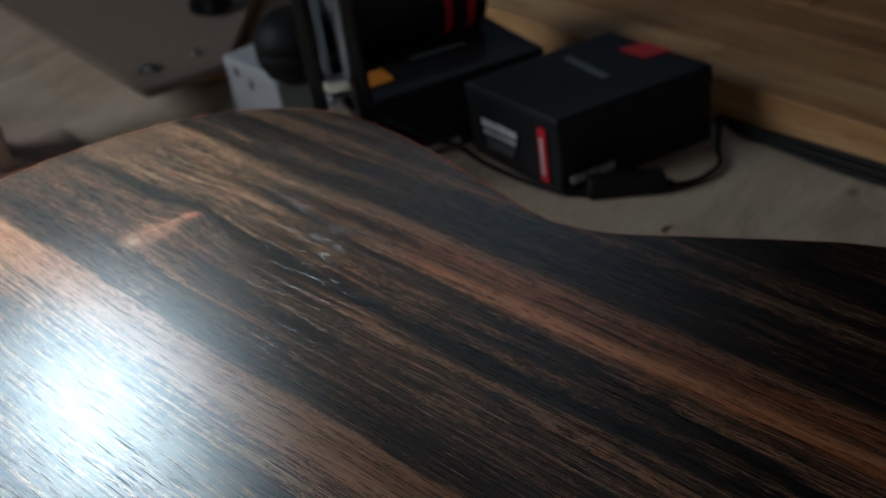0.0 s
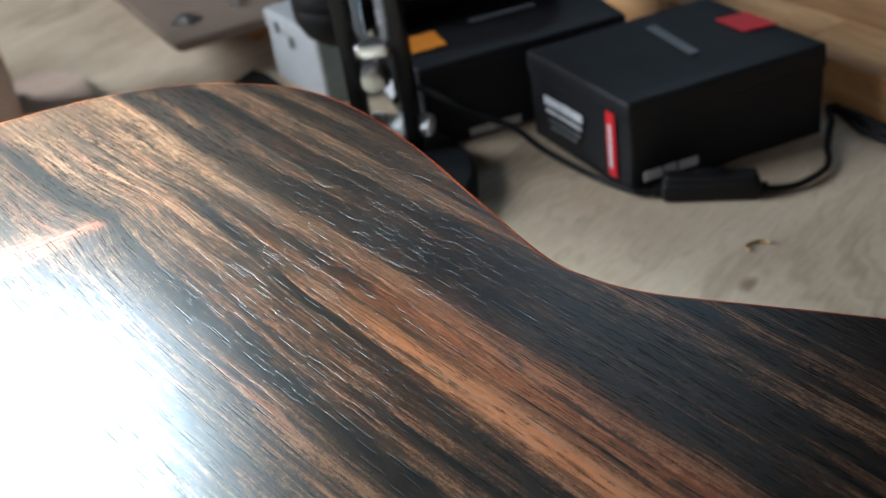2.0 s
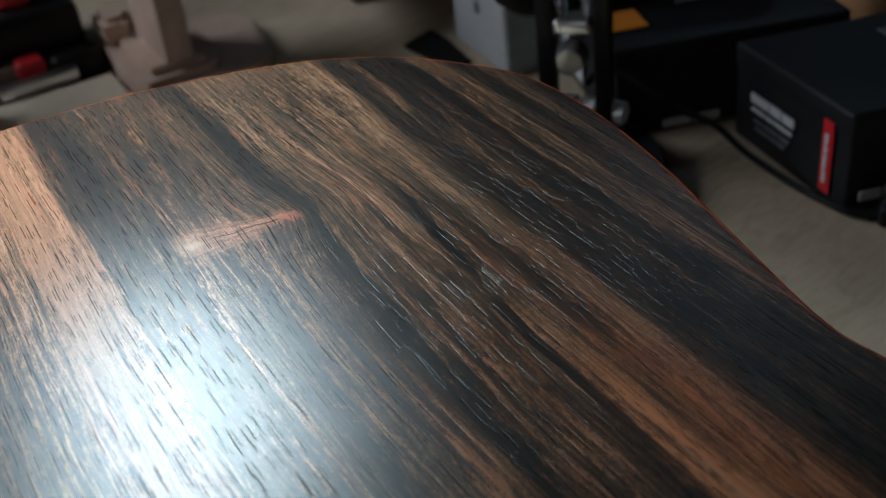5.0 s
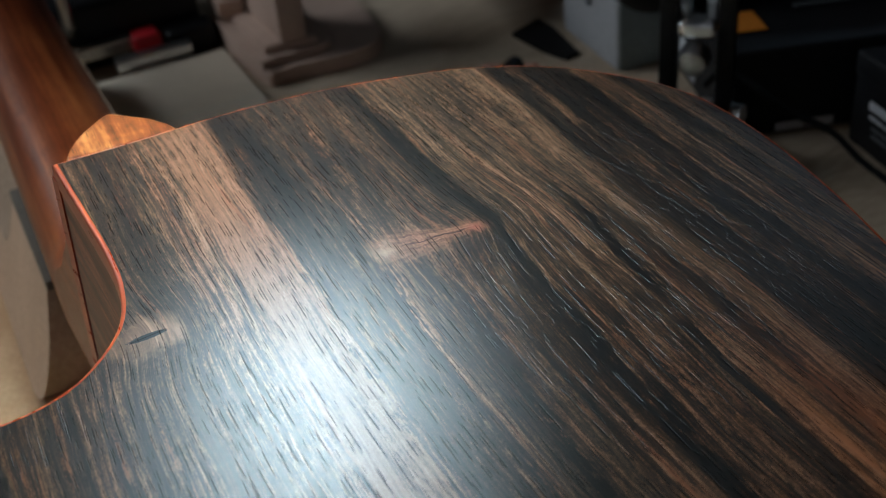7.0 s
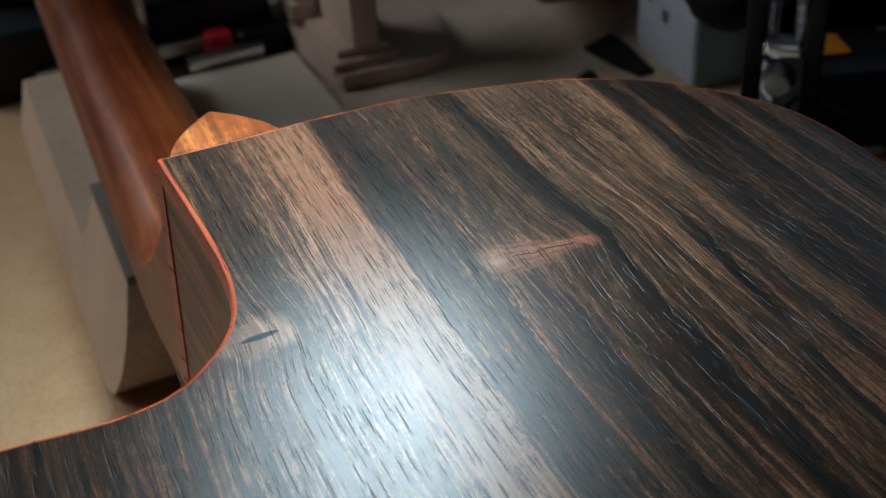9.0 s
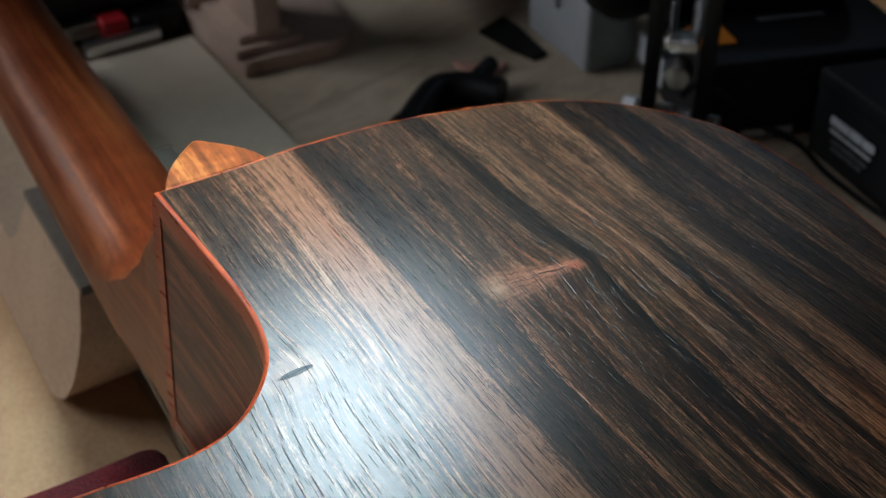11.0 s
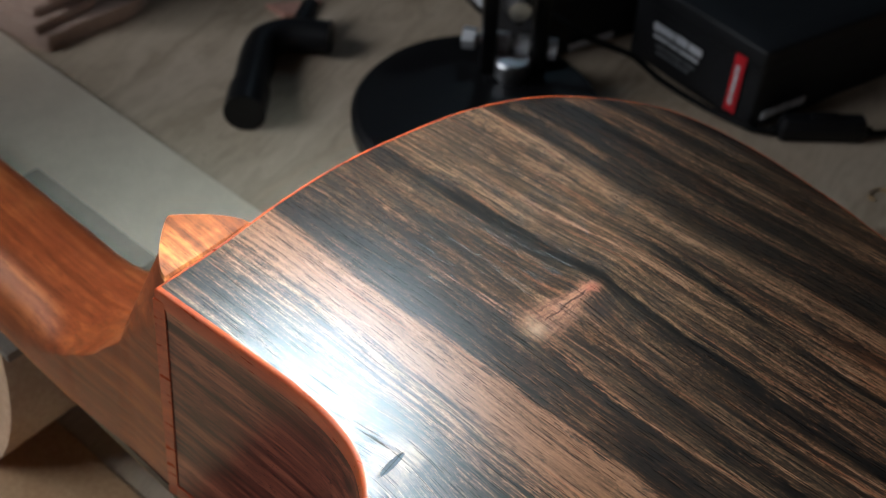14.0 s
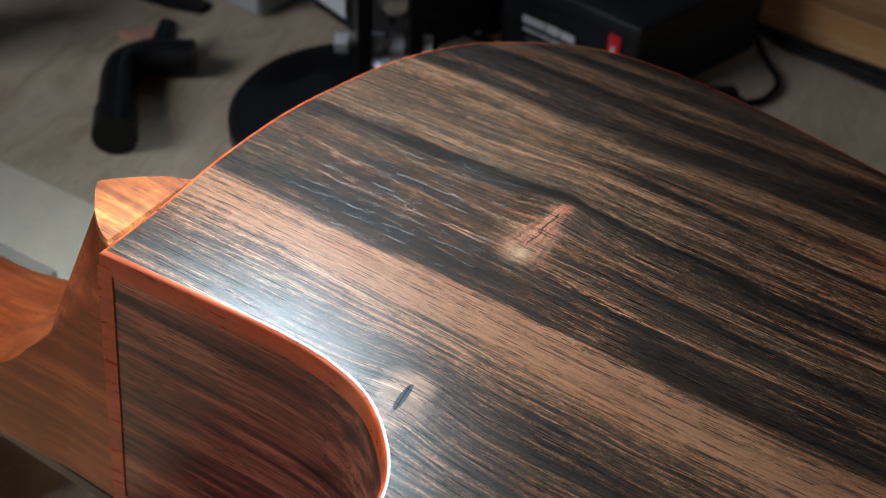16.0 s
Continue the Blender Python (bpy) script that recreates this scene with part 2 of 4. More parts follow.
    color = k.mix(k.mul(smudge, k.step(streak, 0.35, 0.6, 0.45, 0.9)), color, (0.012, 0.010, 0.010))
    red = k.mul(k.bell(k.add(kx, k.mul(wob, 0.3)), 0.0004, 0.0016), k.bell(ky, 0.0022, 0.0022))
    color = k.mix(k.mul(red, 0.65), color, (0.27, 0.075, 0.045))
    pale = k.mul(k.bell(k.add(kx, wob), 0.0, 0.0028), k.bell(k.add(ky, k.mul(wob, 0.6)), 0.0254, 0.0030))
    color = k.mix(k.mul(pale, 0.55), color, (0.27, 0.180, 0.115))
    bend = k.add(kx, k.mul(k.math("SINE", k.mul(ky, 700.0)), 0.00035))
    check = k.mul(k.step(k.math("ABSOLUTE", k.add(bend, k.mul(wob, 0.12))), k.step(ky, 0.003, 0.022, 0.00050, 0.00020), 0.00008), k.step(ky, 0.003, 0.006), k.step(ky, 0.0225, 0.0195))
    color = k.mix(k.mul(check, 0.9), color, (0.03, 0.009, 0.007))
    # small knot: a dark slit in a pale ring
    sx, sy = k.sub(along, 0.0662), k.sub(across, 0.0144)
    rad = k.math("SQRT", k.add(k.math("POWER", k.math("DIVIDE", sx, 0.00095), 2.0), k.math("POWER", k.math("DIVIDE", sy, 0.0045), 2.0)))
    halo = k.math("SQRT", k.add(k.math("POWER", k.math("DIVIDE", k.add(sx, wob), 0.008), 2.0), k.math("POWER", k.math("DIVIDE", k.add(sy, wob), 0.010), 2.0)))
    color = k.mix(k.step(halo, 1.15, 0.35, 0.0, 0.55), color, k.mix(k.step(streak, 0.35, 0.65), (0.085, 0.040, 0.024), (0.36, 0.21, 0.125)))
    slit = k.step(k.add(rad, k.mul(k.sub(grit, 0.5), 0.7)), 1.1, 0.85)
    seam = k.mul(slit, k.step(k.math("ABSOLUTE", k.add(sx, k.mul(sy, 0.06))), 0.00016, 0.00006))
    color = k.mix(slit, color, (0.020, 0.024, 0.026))
    color = k.mix(seam, color, (0.004, 0.004, 0.005))
    # a short dark fleck near the heel
    fx, fy = k.sub(along, 0.026), k.sub(across, 0.0357)
    fleck = k.step(k.math("SQRT", k.add(k.math("POWER", k.math("DIVIDE", fx, 0.0035), 2.0), k.math("POWER", k.math("DIVIDE", fy, 0.0007), 2.0))), 1.1, 0.7)
    color = k.mix(k.mul(fleck, 0.8), color, (0.015, 0.012, 0.012))
    # open pores: short rounded grooves along the grain
    crowd = k.noise(k.vec(k.mul(along, 26.0), k.mul(flow, 150.0), 9.0), 1.0, 3.0)
    crowd = k.add(crowd, k.mul(k.bell(flow, 0.147, 0.012), 0.12))
    wander = k.mul(k.sub(k.noise(k.vec(k.mul(along, 180.0), k.mul(across, 500.0)), 1.0, 2.0), 0.5), 0.00016)
    run = k.add(k.sub(k.add(across, k.mul(slant, 0.8)), k.add(k.mul(swing, 0.8), k.mul(swing2, 0.8))), k.mul(k.sub(slow, 0.5), 0.0045))
    pores = tilt = None
    for length, width, half, thick, share in ((0.0150, 0.0022, 0.0042, PORE, 0.60), (0.0100, 0.0017, 0.0026, PORE * 0.80, 0.46), (0.0060, 0.0013, 0.0013, PORE * 0.60, 0.34)):
        dx, dy, pick = k.cells(k.math("DIVIDE", along, length), k.math("DIVIDE", run, width), half)
        v = k.add(k.mul(dy, width), wander)
        taper = k.step(k.math("DIVIDE", k.math("ABSOLUTE", k.mul(dx, length)), k.add(k.mul(pick, half), half * 0.4)), 1.0, 0.6)
        dash = k.mul(k.step(k.math("ABSOLUTE", v), thick, thick * 0.72), taper, k.step(k.add(pick, k.mul(k.sub(crowd, 0.5), 1.5)), 1.0 - share - 0.03, 1.0 - share + 0.03))
        wall = k.mul(dash, k.math("DIVIDE", v, thick))
        pores = dash if pores is None else k.math("MAXIMUM", pores, dash)
        tilt = wall if tilt is None else k.add(tilt, wall)
    color = k.mix(k.mul(pores, 0.65), color, (0.0065, 0.0055, 0.0055))
    relief = k.sub(k.add(k.mul(fine, 0.022), k.mul(grit, 0.016), k.mul(streak, 0.05)), k.add(k.mul(slit, 0.15), k.mul(seam, 0.2), k.mul(check, 0.3)))
    mat = k.finish(color, relief, 1.0, 0.00035, 0.6)
    fibre = k.noise(k.vec(k.mul(along, 90.0), k.mul(across, 12000.0), 51.0), 1.0, 2.0, 0.6)
    turn = k.tree.nodes.new("ShaderNodeVectorTransform")
    turn.vector_type, turn.convert_from, turn.convert_to = "NORMAL", "OBJECT", "WORLD"
    k.put(turn.inputs[0], k.vec(0.0, k.sub(k.mul(k.sub(fibre, 0.5), FIBRE_SLOPE), k.mul(tilt, PORE_SLOPE)), 1.0))
    bump = k.bsdf.inputs["Normal"].links[0].from_node
    k.put(bump.inputs["Normal"], turn.outputs[0])
    # satin lacquer: a clear highlight without a wide veil
    gloss = k.tree.nodes.new("ShaderNodeBsdfGlossy")
    gloss.distribution = "BECKMANN"
    k.put(gloss.inputs["Roughness"], k.add(k.mul(fine, 0.06), GLOSS_ROUGH))
    veil_gloss = k.tree.nodes.new("ShaderNodeBsdfGlossy")
    k.put(veil_gloss.inputs["Roughness"], 0.50)
    fresnel = k.tree.nodes.new("ShaderNodeFresnel")
    fresnel.inputs["IOR"].default_value = 1.42
    k.put(gloss.inputs["Normal"], bump.outputs[0])
    k.put(veil_gloss.inputs["Normal"], bump.outputs[0])
    both = k.tree.nodes.new("ShaderNodeMixShader")
    k.put(both.inputs[0], k.mul(fresnel.outputs[0], k.sub(k.math("MULTIPLY_ADD", slit, -0.6, 1.0), k.mul(pores, 0.55))))
    k.put(both.inputs[1], k.bsdf.outputs[0])
    lobes = k.tree.nodes.new("ShaderNodeMixShader")
    k.put(lobes.inputs[0], 0.16)
    k.put(lobes.inputs[1], gloss.outputs[0])
    k.put(lobes.inputs[2], veil_gloss.outputs[0])
    k.put(both.inputs[2], lobes.outputs[0])
    k.put(k.tree.nodes["Material Output"].inputs["Surface"], both.outputs[0])
    return mat


def striped_wood(name, dark, mid, light, along=8.0, across=300.0, axis="x", rough=0.4, spec=0.5, pores=0.0, bump=0.15, vary=0.0, spread=0.18):
    """A wood with streaks along one axis of the mesh."""
    k = Nodes(name, rough, 0.0, spec)
    x, y, z = k.split(k.coords())
    l, a, b = {"x": (x, y, z), "y": (y, x, z), "z": (z, x, y)}[axis]
    if vary:
        a = k.add(a, k.mul(k.random(), vary))
    wave = k.noise(k.vec(k.mul(l, along * 0.4), k.mul(a, across * 0.06), k.mul(b, across * 0.06)), 1.0, 2.0)
    big = k.noise(k.vec(k.mul(l, along), k.add(k.mul(a, across * 0.25), k.mul(wave, 2.0)), k.mul(b, across * 0.25)), 1.0, 3.0, 0.6)
    fine = k.noise(k.vec(k.mul(l, along * 3.0), k.mul(a, across), k.mul(b, across)), 1.0, 3.0, 0.6)
    tone = k.add(k.mul(big, 0.65), k.mul(fine, 0.35))
    if vary:
        tone = k.add(tone, k.mul(k.sub(k.random(), 0.5), 0.16))
    color = k.ramp(tone, [(0.5 - spread, dark), (0.5, mid), (0.5 + spread, light)])
    if pores:
        p = k.noise(k.vec(k.mul(l, along * 14.0), k.mul(a, across * 4.5), k.mul(b, across * 4.5)), 1.0, 1.0)
        color = k.mix(k.mul(k.step(p, 0.6, 0.7), pores), color, tuple(c * 0.3 for c in dark))
    return k.finish(color, tone, bump, 0.0005, k.add(k.mul(fine, 0.15), rough - 0.07))


def figured(name, dark, mid, light, spec=0.5, lo=0.36, hi=0.66, cloud=0.5):
    """A satin wood with cloudy figure across the grain and short pores."""
    k = Nodes(name, 0.34, 0.0, spec)
    x, y, z = k.split(k.coords())
    curl = k.noise(k.vec(k.mul(x, 55.0), k.mul(y, 30.0), k.mul(z, 30.0)), 1.0, 3.0, 0.6)
    streak = k.noise(k.vec(k.mul(x, 9.0), k.mul(y, 260.0), k.mul(z, 260.0)), 1.0, 4.0, 0.65)
    grit = k.noise(k.vec(k.mul(x, 240.0), k.mul(y, 900.0), k.mul(z, 900.0)), 1.0, 3.0, 0.7)
    tone = k.add(k.mul(curl, cloud), k.mul(streak, 0.85 - cloud), k.mul(grit, 0.15))
    color = k.ramp(tone, [(lo, dark), (0.5, mid), (hi, light)])
    pore = k.step(k.noise(k.vec(k.mul(x, 130.0), k.mul(y, 1500.0), k.mul(z, 1500.0)), 1.0, 1.0), 0.62, 0.72)
    color = k.mix(k.mul(pore, 0.55), color, tuple(c * 0.3 for c in dark))
    return k.finish(color, k.sub(tone, k.mul(pore, 0.5)), 0.25, 0.0003, k.add(k.mul(grit, 0.14), k.mul(curl, 0.14), 0.20))


def bench_ply():
    """Rotary-cut birch plywood: cathedral figure, small brown knots, smudges and scratches."""
    k = Nodes("bench_plywood", 0.55, 0.0, 0.3)
    x, y, z = k.split(k.coords())
    a = k.add(k.mul(x, 0.53), k.mul(y, 0.848))
    b = k.sub(k.mul(y, 0.53), k.mul(x, 0.848))
    warp = k.noise(k.vec(k.mul(a, 5.0), k.mul(b, 11.0)), 1.0, 4.0, 0.6)
    rings = k.noise(k.vec(k.mul(a, 3.0), k.add(k.mul(b, 34.0), k.mul(warp, 9.0))), 1.0, 4.0, 0.65)
    flake = k.noise(k.vec(k.mul(a, 60.0), k.mul(b, 420.0)), 1.0, 4.0, 0.7)
    smudge = k.noise(k.vec(k.mul(x, 9.0), k.mul(y, 9.0), 3.0), 1.0, 5.0, 0.65)
    tone = k.add(k.mul(rings, 0.55), k.mul(flake, 0.25), k.mul(smudge, 0.20))
    color = k.ramp(tone, [(0.34, (0.31, 0.235, 0.160)), (0.48, (0.46, 0.365, 0.265)), (0.64, (0.60, 0.490, 0.370))])
    dx, dy, pick = k.cells(k.math("DIVIDE", a, 0.16), k.math("DIVIDE", b, 0.085), 3.0)
    away = k.math("SQRT", k.add(k.math("POWER", k.mul(dx, 0.16), 2.0), k.math("POWER", k.mul(dy, 0.150), 2.0)))
    away = k.add(away, k.mul(k.sub(flake, 0.5), 0.006), k.mul(k.sub(smudge, 0.5), 0.010))
    color = k.mix(k.mul(k.step(away, 0.0085, 0.002), k.step(pick, 0.45, 0.55), 0.7), color, (0.13, 0.075, 0.040))
    fleck = k.noise(k.vec(k.mul(a, 140.0), k.mul(b, 700.0), 5.0), 1.0, 2.0)
    color = k.mix(k.mul(k.step(fleck, 0.66, 0.74), 0.5), color, (0.12, 0.085, 0.055))
    return k.finish(color, tone, 0.15, 0.0005, k.add(k.mul(smudge, 0.25), 0.40))


def speckled(name, base, other, scale, rough, bump=0.1, distance=0.0005, metal=0.0, spec=0.5):
    k = Nodes(name, rough, metal, spec)
    v = k.coords()
    n1 = k.noise(v, scale, 4.0, 0.6)
    n2 = k.noise(v, scale * 0.08, 3.0)
    color = k.mix(k.step(k.add(k.mul(n1, 0.6), k.mul(n2, 0.4)), 0.38, 0.64), base, other)
    return k.finish(color, n1, bump, distance, k.add(k.mul(n2, 0.2), rough - 0.1))


EBONY = ebony_back()
SIDE = striped_wood("rosewood_side", (0.020, 0.008, 0.006), (0.125, 0.040, 0.025), (0.33, 0.120, 0.070), 7, 620, "x", 0.40, 0.4, 0.9, 0.15, 0.0, 0.11)
BINDING = striped_wood("orange_binding", (0.18, 0.022, 0.006), (0.33, 0.048, 0.011), (0.45, 0.080, 0.018), 20, 500, "x", 0.29, 0.5, 0.3)
MAHOGANY = figured("mahogany", (0.075, 0.013, 0.0045), (0.155, 0.031, 0.010), (0.31, 0.088, 0.026), 0.4, 0.36, 0.66, 0.22)
MAHOGANY.node_tree.nodes["Principled BSDF"].inputs["Specular Tint"].default_value = (1.0, 0.62, 0.36, 1.0)
CAPWOOD = figured("cap_wood", (0.06, 0.013, 0.005), (0.21, 0.054, 0.014), (0.48, 0.175, 0.050), 0.4, 0.40, 0.60)
FRETBOARD = striped_wood("fretboard_ebony", (0.010, 0.008, 0.007), (0.022, 0.016, 0.013), (0.04, 0.03, 0.022), 12, 300, "x", 0.45)
SPRUCE = striped_wood("spruce", (0.42, 0.27, 0.13), (0.52, 0.35, 0.18), (0.6, 0.42, 0.24), 6, 500, "x", 0.4)
PLY = bench_ply()
OAK = striped_wood("board_wood", (0.24, 0.105, 0.038), (0.47, 0.245, 0.100), (0.66, 0.40, 0.195), 4.0, 110, "x", 0.45, 0.4, 0.3, 0.1, 3.0)
PALE = speckled("pale_fibreboard", (0.62, 0.530, 0.410), (0.70, 0.605, 0.475), 900, 0.7)
JIGBOARD = speckled("jig_fibreboard", (0.175, 0.125, 0.095), (0.22, 0.160, 0.120), 800, 0.65)
PINKWOOD = speckled("pink_wood", (0.50, 0.265, 0.205), (0.66, 0.37, 0.295), 260, 0.6)
FIBRE = speckled("fibreboard", (0.46, 0.325, 0.255), (0.56, 0.41, 0.325), 700, 0.7)
TAN = speckled("tan_hardboard", (0.52, 0.315, 0.165), (0.62, 0.395, 0.22), 500, 0.6)
RESTBOARD = speckled("rest_fibreboard", (0.44, 0.300, 0.195), (0.55, 0.390, 0.265), 420, 0.7)
FELT = speckled("grey_felt", (0.150, 0.126, 0.098), (0.210, 0.178, 0.140), 1500, 0.95, 0.4, 0.001)
CLOTH = speckled("red_towelling", (0.070, 0.004, 0.007), (0.16, 0.009, 0.014), 900, 0.95, 0.8, 0.002)
CARD_BLACK = speckled("black_card", (0.007, 0.0075, 0.009), (0.011, 0.012, 0.014), 400, 0.55, 0.05, 0.0005, 0.0, 0.32)
BLACK = speckled("black_plastic", (0.005, 0.005, 0.006), (0.009, 0.009, 0.010), 600, 0.42, 0.05, 0.0005, 0.0, 0.28)
RUBBER = speckled("black_rubber", (0.006, 0.006, 0.006), (0.010, 0.010, 0.010), 500, 0.6, 0.1, 0.0005, 0.0, 0.2)
CARD_GREY = speckled("pale_grey_card", (0.36, 0.37, 0.38), (0.43, 0.44, 0.45), 300, 0.6, 0.05)
CARD_GREEN = speckled("grey_green_card", (0.24, 0.29, 0.28), (0.29, 0.34, 0.33), 300, 0.6, 0.05)
CHROME = speckled("chrome", (0.42, 0.42, 0.43), (0.52, 0.52, 0.53), 60, 0.36, 0.02, 0.0005, 1.0)
POLISHED = speckled("polished_steel", (0.70, 0.71, 0.72), (0.80, 0.81, 0.82), 60, 0.28, 0.02, 0.0005, 1.0)
NICKEL = speckled("nickel_plate", (0.80, 0.82, 0.84), (0.90, 0.91, 0.92), 60, 0.52, 0.02, 0.0005, 0.75)
STEEL = speckled("spring_steel", (0.50, 0.48, 0.44), (0.62, 0.60, 0.55), 200, 0.3, 0.05, 0.0005, 1.0)
RED = speckled("red_print", (0.52, 0.012, 0.020), (0.60, 0.018, 0.028), 300, 0.45, 0.02)
ORANGE = speckled("orange_print", (0.62, 0.20, 0.025), (0.70, 0.25, 0.035), 300, 0.5, 0.02)
WHITE = speckled("white_print", (0.56, 0.58, 0.61), (0.68, 0.70, 0.73), 900, 0.5, 0.02)
PAPER = speckled("white_paper", (0.55, 0.57, 0.60), (0.65, 0.67, 0.70), 600, 0.6, 0.02)
GREYPRINT = speckled("grey_print", (0.10, 0.11, 0.12), (0.13, 0.14, 0.15), 300, 0.5, 0.02)
# near black, so the unseen walls and ceiling bounce little light
DARK_WALL = speckled("dark_wall", (0.045, 0.042, 0.040), (0.065, 0.061, 0.057), 30, 0.85, 0.1, 0.002)
CONCRETE = speckled("floor_concrete", (0.18, 0.175, 0.165), (0.25, 0.24, 0.225), 20, 0.8, 0.2, 0.003)


# ---- mesh tools ----
def part(name, bm, material, parent=None, label="", smooth=True, m=None):
    """Links a bmesh as one mesh object, under a thing or a part where one is given."""
    me = bpy.data.meshes.new(name)
    bmesh.ops.recalc_face_normals(bm, faces=bm.faces)
    bm.to_mesh(me)
    bm.free()
    me.materials.append(material)
    if smooth:
        for p in me.polygons:
            p.use_smooth = True
        me.set_sharp_from_angle(angle=radians(35))
    ob = new(name, me)
    if parent:
        ob.parent = parent
    if m is not None:
        ob.matrix_basis = m
    return tagged(ob, label)


def thing(name, m, label, category, group="", kind=""):
    ob = new(name)
    ob.empty_display_size = 0.02
    ob.matrix_basis = m
    return tagged(ob, label, category, group, kind)


def block(lo, hi, bevel=0.0, segments=2):
    bm = bmesh.new()
    bmesh.ops.create_cube(bm, size=1.0)
    for v in bm.verts:
        v.co = Vector([l + (c + 0.5) * (h - l) for c, l, h in zip(v.co, lo, hi)])
    if bevel:
        bmesh.ops.bevel(bm, geom=bm.edges[:], offset=bevel, segments=segments, affect="EDGES", profile=0.5)
    return bm


def loft(rings, closed=True, caps=True):
    """Quads between rings of points of the same length."""
    bm = bmesh.new()
    vs = [[bm.verts.new(p) for p in r] for r in rings]
    n = len(rings[0])
    for a, b in zip(vs, vs[1:]):
        for i in range(n if closed else n - 1):
            j = (i + 1) % n
            bm.faces.new((a[i], a[j], b[j], b[i]))
    if caps and closed:
        bm.faces.new(vs[0][::-1])
        bm.faces.new(vs[-1])
    return bm


def lathe(profile, steps=32, m=Matrix()):
    """Turns (radius, height) points round z."""
    rings = [[m @ Vector((max(r, 1e-5) * math.cos(2 * math.pi * i / steps), max(r, 1e-5) * math.sin(2 * math.pi * i / steps), h)) for i in range(steps)] for r, h in profile]
    return loft(rings)


def spline(points, per=8, closed=False):
    """Catmull-Rom through the points."""
    pts = [Vector(p) for p in points]
    n = len(pts)
    out = []
    for i in range(n if closed else n - 1):
        a, b, c, d = (pts[(i + k) % n] if closed else pts[min(max(i + k, 0), n - 1)] for k in (-1, 0, 1, 2))
        for s in range(per):
            t = s / per
            out.append(0.5 * (2 * b + (c - a) * t + (2 * a - 5 * b + 4 * c - d) * t * t + (3 * b - a - 3 * c + d) * t ** 3))
    if not closed:
        out.append(pts[-1])
    return out


def tube(points, radius, steps=10):
    """A round bar along a line of points; radius may be a list."""
    pts = [Vector(p) for p in points]
    rings = []
    side = None
    for i, p in enumerate(pts):
        d = (pts[min(i + 1, len(pts) - 1)] - pts[max(i - 1, 0)]).normalized()
        if side is None:
            side = d.orthogonal().normalized()
        side = (side - d * side.dot(d)).normalized()
        up = d.cross(side)
        r = radius[i] if isinstance(radius, (list, tuple)) else radius
        rings.append([p + r * (math.cos(2 * math.pi * j / steps) * side + math.sin(2 * math.pi * j / steps) * up) for j in range(steps)])
    return loft(rings)


def prism(outline, z0, z1, bevel=0.0):
    bm = loft([[Vector((x, y, z0)) for x, y in outline], [Vector((x, y, z1)) for x, y in outline]])
    if bevel:
        bmesh.ops.bevel(bm, geom=[e for e in bm.edges if abs(e.verts[0].co.z - e.verts[1].co.z) < 1e-6], offset=bevel, segments=2, affect="EDGES")
    return bm


# ---- room and bench ----
def wall(name, lo, hi, material, label):
    tagged(part(name, block(lo, hi), material, None, "", False), label, name.split("_")[0], "", "structure")


FLOOR, CEIL = -0.9, 1.7
wall("floor", (-1.55, -2.2, FLOOR - 0.1), (2.2, 2.2, FLOOR), CONCRETE, "grey concrete workshop floor")
# unseen ceiling and walls, added to shut out the sky and darken reflections
wall("ceiling", (-1.55, -2.2, CEIL), (2.2, 2.2, CEIL + 0.1), DARK_WALL, "unseen near-black ceiling that closes off the room")
wall("wall_west_low", (-1.55, -2.0, FLOOR), (-1.35, 2.0, 0.48), DARK_WALL, "unseen dark wall below the side window")
wall("wall_west_top", (-1.55, -2.0, 1.12), (-1.35, 2.0, CEIL), DARK_WALL, "unseen dark wall above the side window")
wall("wall_west_left", (-1.55, -2.0, 0.48), (-1.35, 0.0, 1.12), DARK_WALL, "unseen dark wall beside the side window")
wall("wall_west_right", (-1.55, 0.72, 0.48), (-1.35, 2.0, 1.12), DARK_WALL, "unseen dark wall beside the side window")
wall("wall_east", (2.0, -2.0, FLOOR), (2.2, 2.0, CEIL), DARK_WALL, "unseen dark wall that closes off the room")
# the gap in the south walls only makes room for the added fill
wall("wall_south_low", (-1.55, -2.2, FLOOR), (2.2, -2.0, 0.82), DARK_WALL, "unseen dark wall below the opening for the added fill light")
wall("wall_south_top", (-1.55, -2.2, 1.42), (2.2, -2.0, CEIL), DARK_WALL, "unseen dark wall above the opening for the added fill light")
wall("wall_south_left", (-1.55, -2.2, 0.82), (-0.42, -2.0, 1.42), DARK_WALL, "unseen dark wall beside the opening for the added fill light")
wall("wall_south_right", (0.52, -2.2, 0.82), (2.2, -2.0, 1.42), DARK_WALL, "unseen dark wall beside the opening for the added fill light")
wall("wall_north_low", (-1.55, 2.0, FLOOR), (2.2, 2.2, 1.305), DARK_WALL, "unseen dark wall below the window")
wall("wall_north_top", (-1.55, 2.0, 1.465), (2.2, 2.2, CEIL), DARK_WALL, "unseen dark wall above the window")
wall("wall_north_left", (-1.55, 2.0, 1.305), (0.09, 2.2, 1.465), DARK_WALL, "unseen dark wall beside the window")
wall("wall_north_right", (0.25, 2.0, 1.305), (2.2, 2.2, 1.465), DARK_WALL, "unseen dark wall beside the window")

bench = thing("workbench", pose(0, 0, 0), "wooden workbench with a pale plywood top", "workbench")
part("benchtop", block((-1.25, -0.45, -0.04), (1.35, 1.75, 0.0), 0.002), PLY, bench)
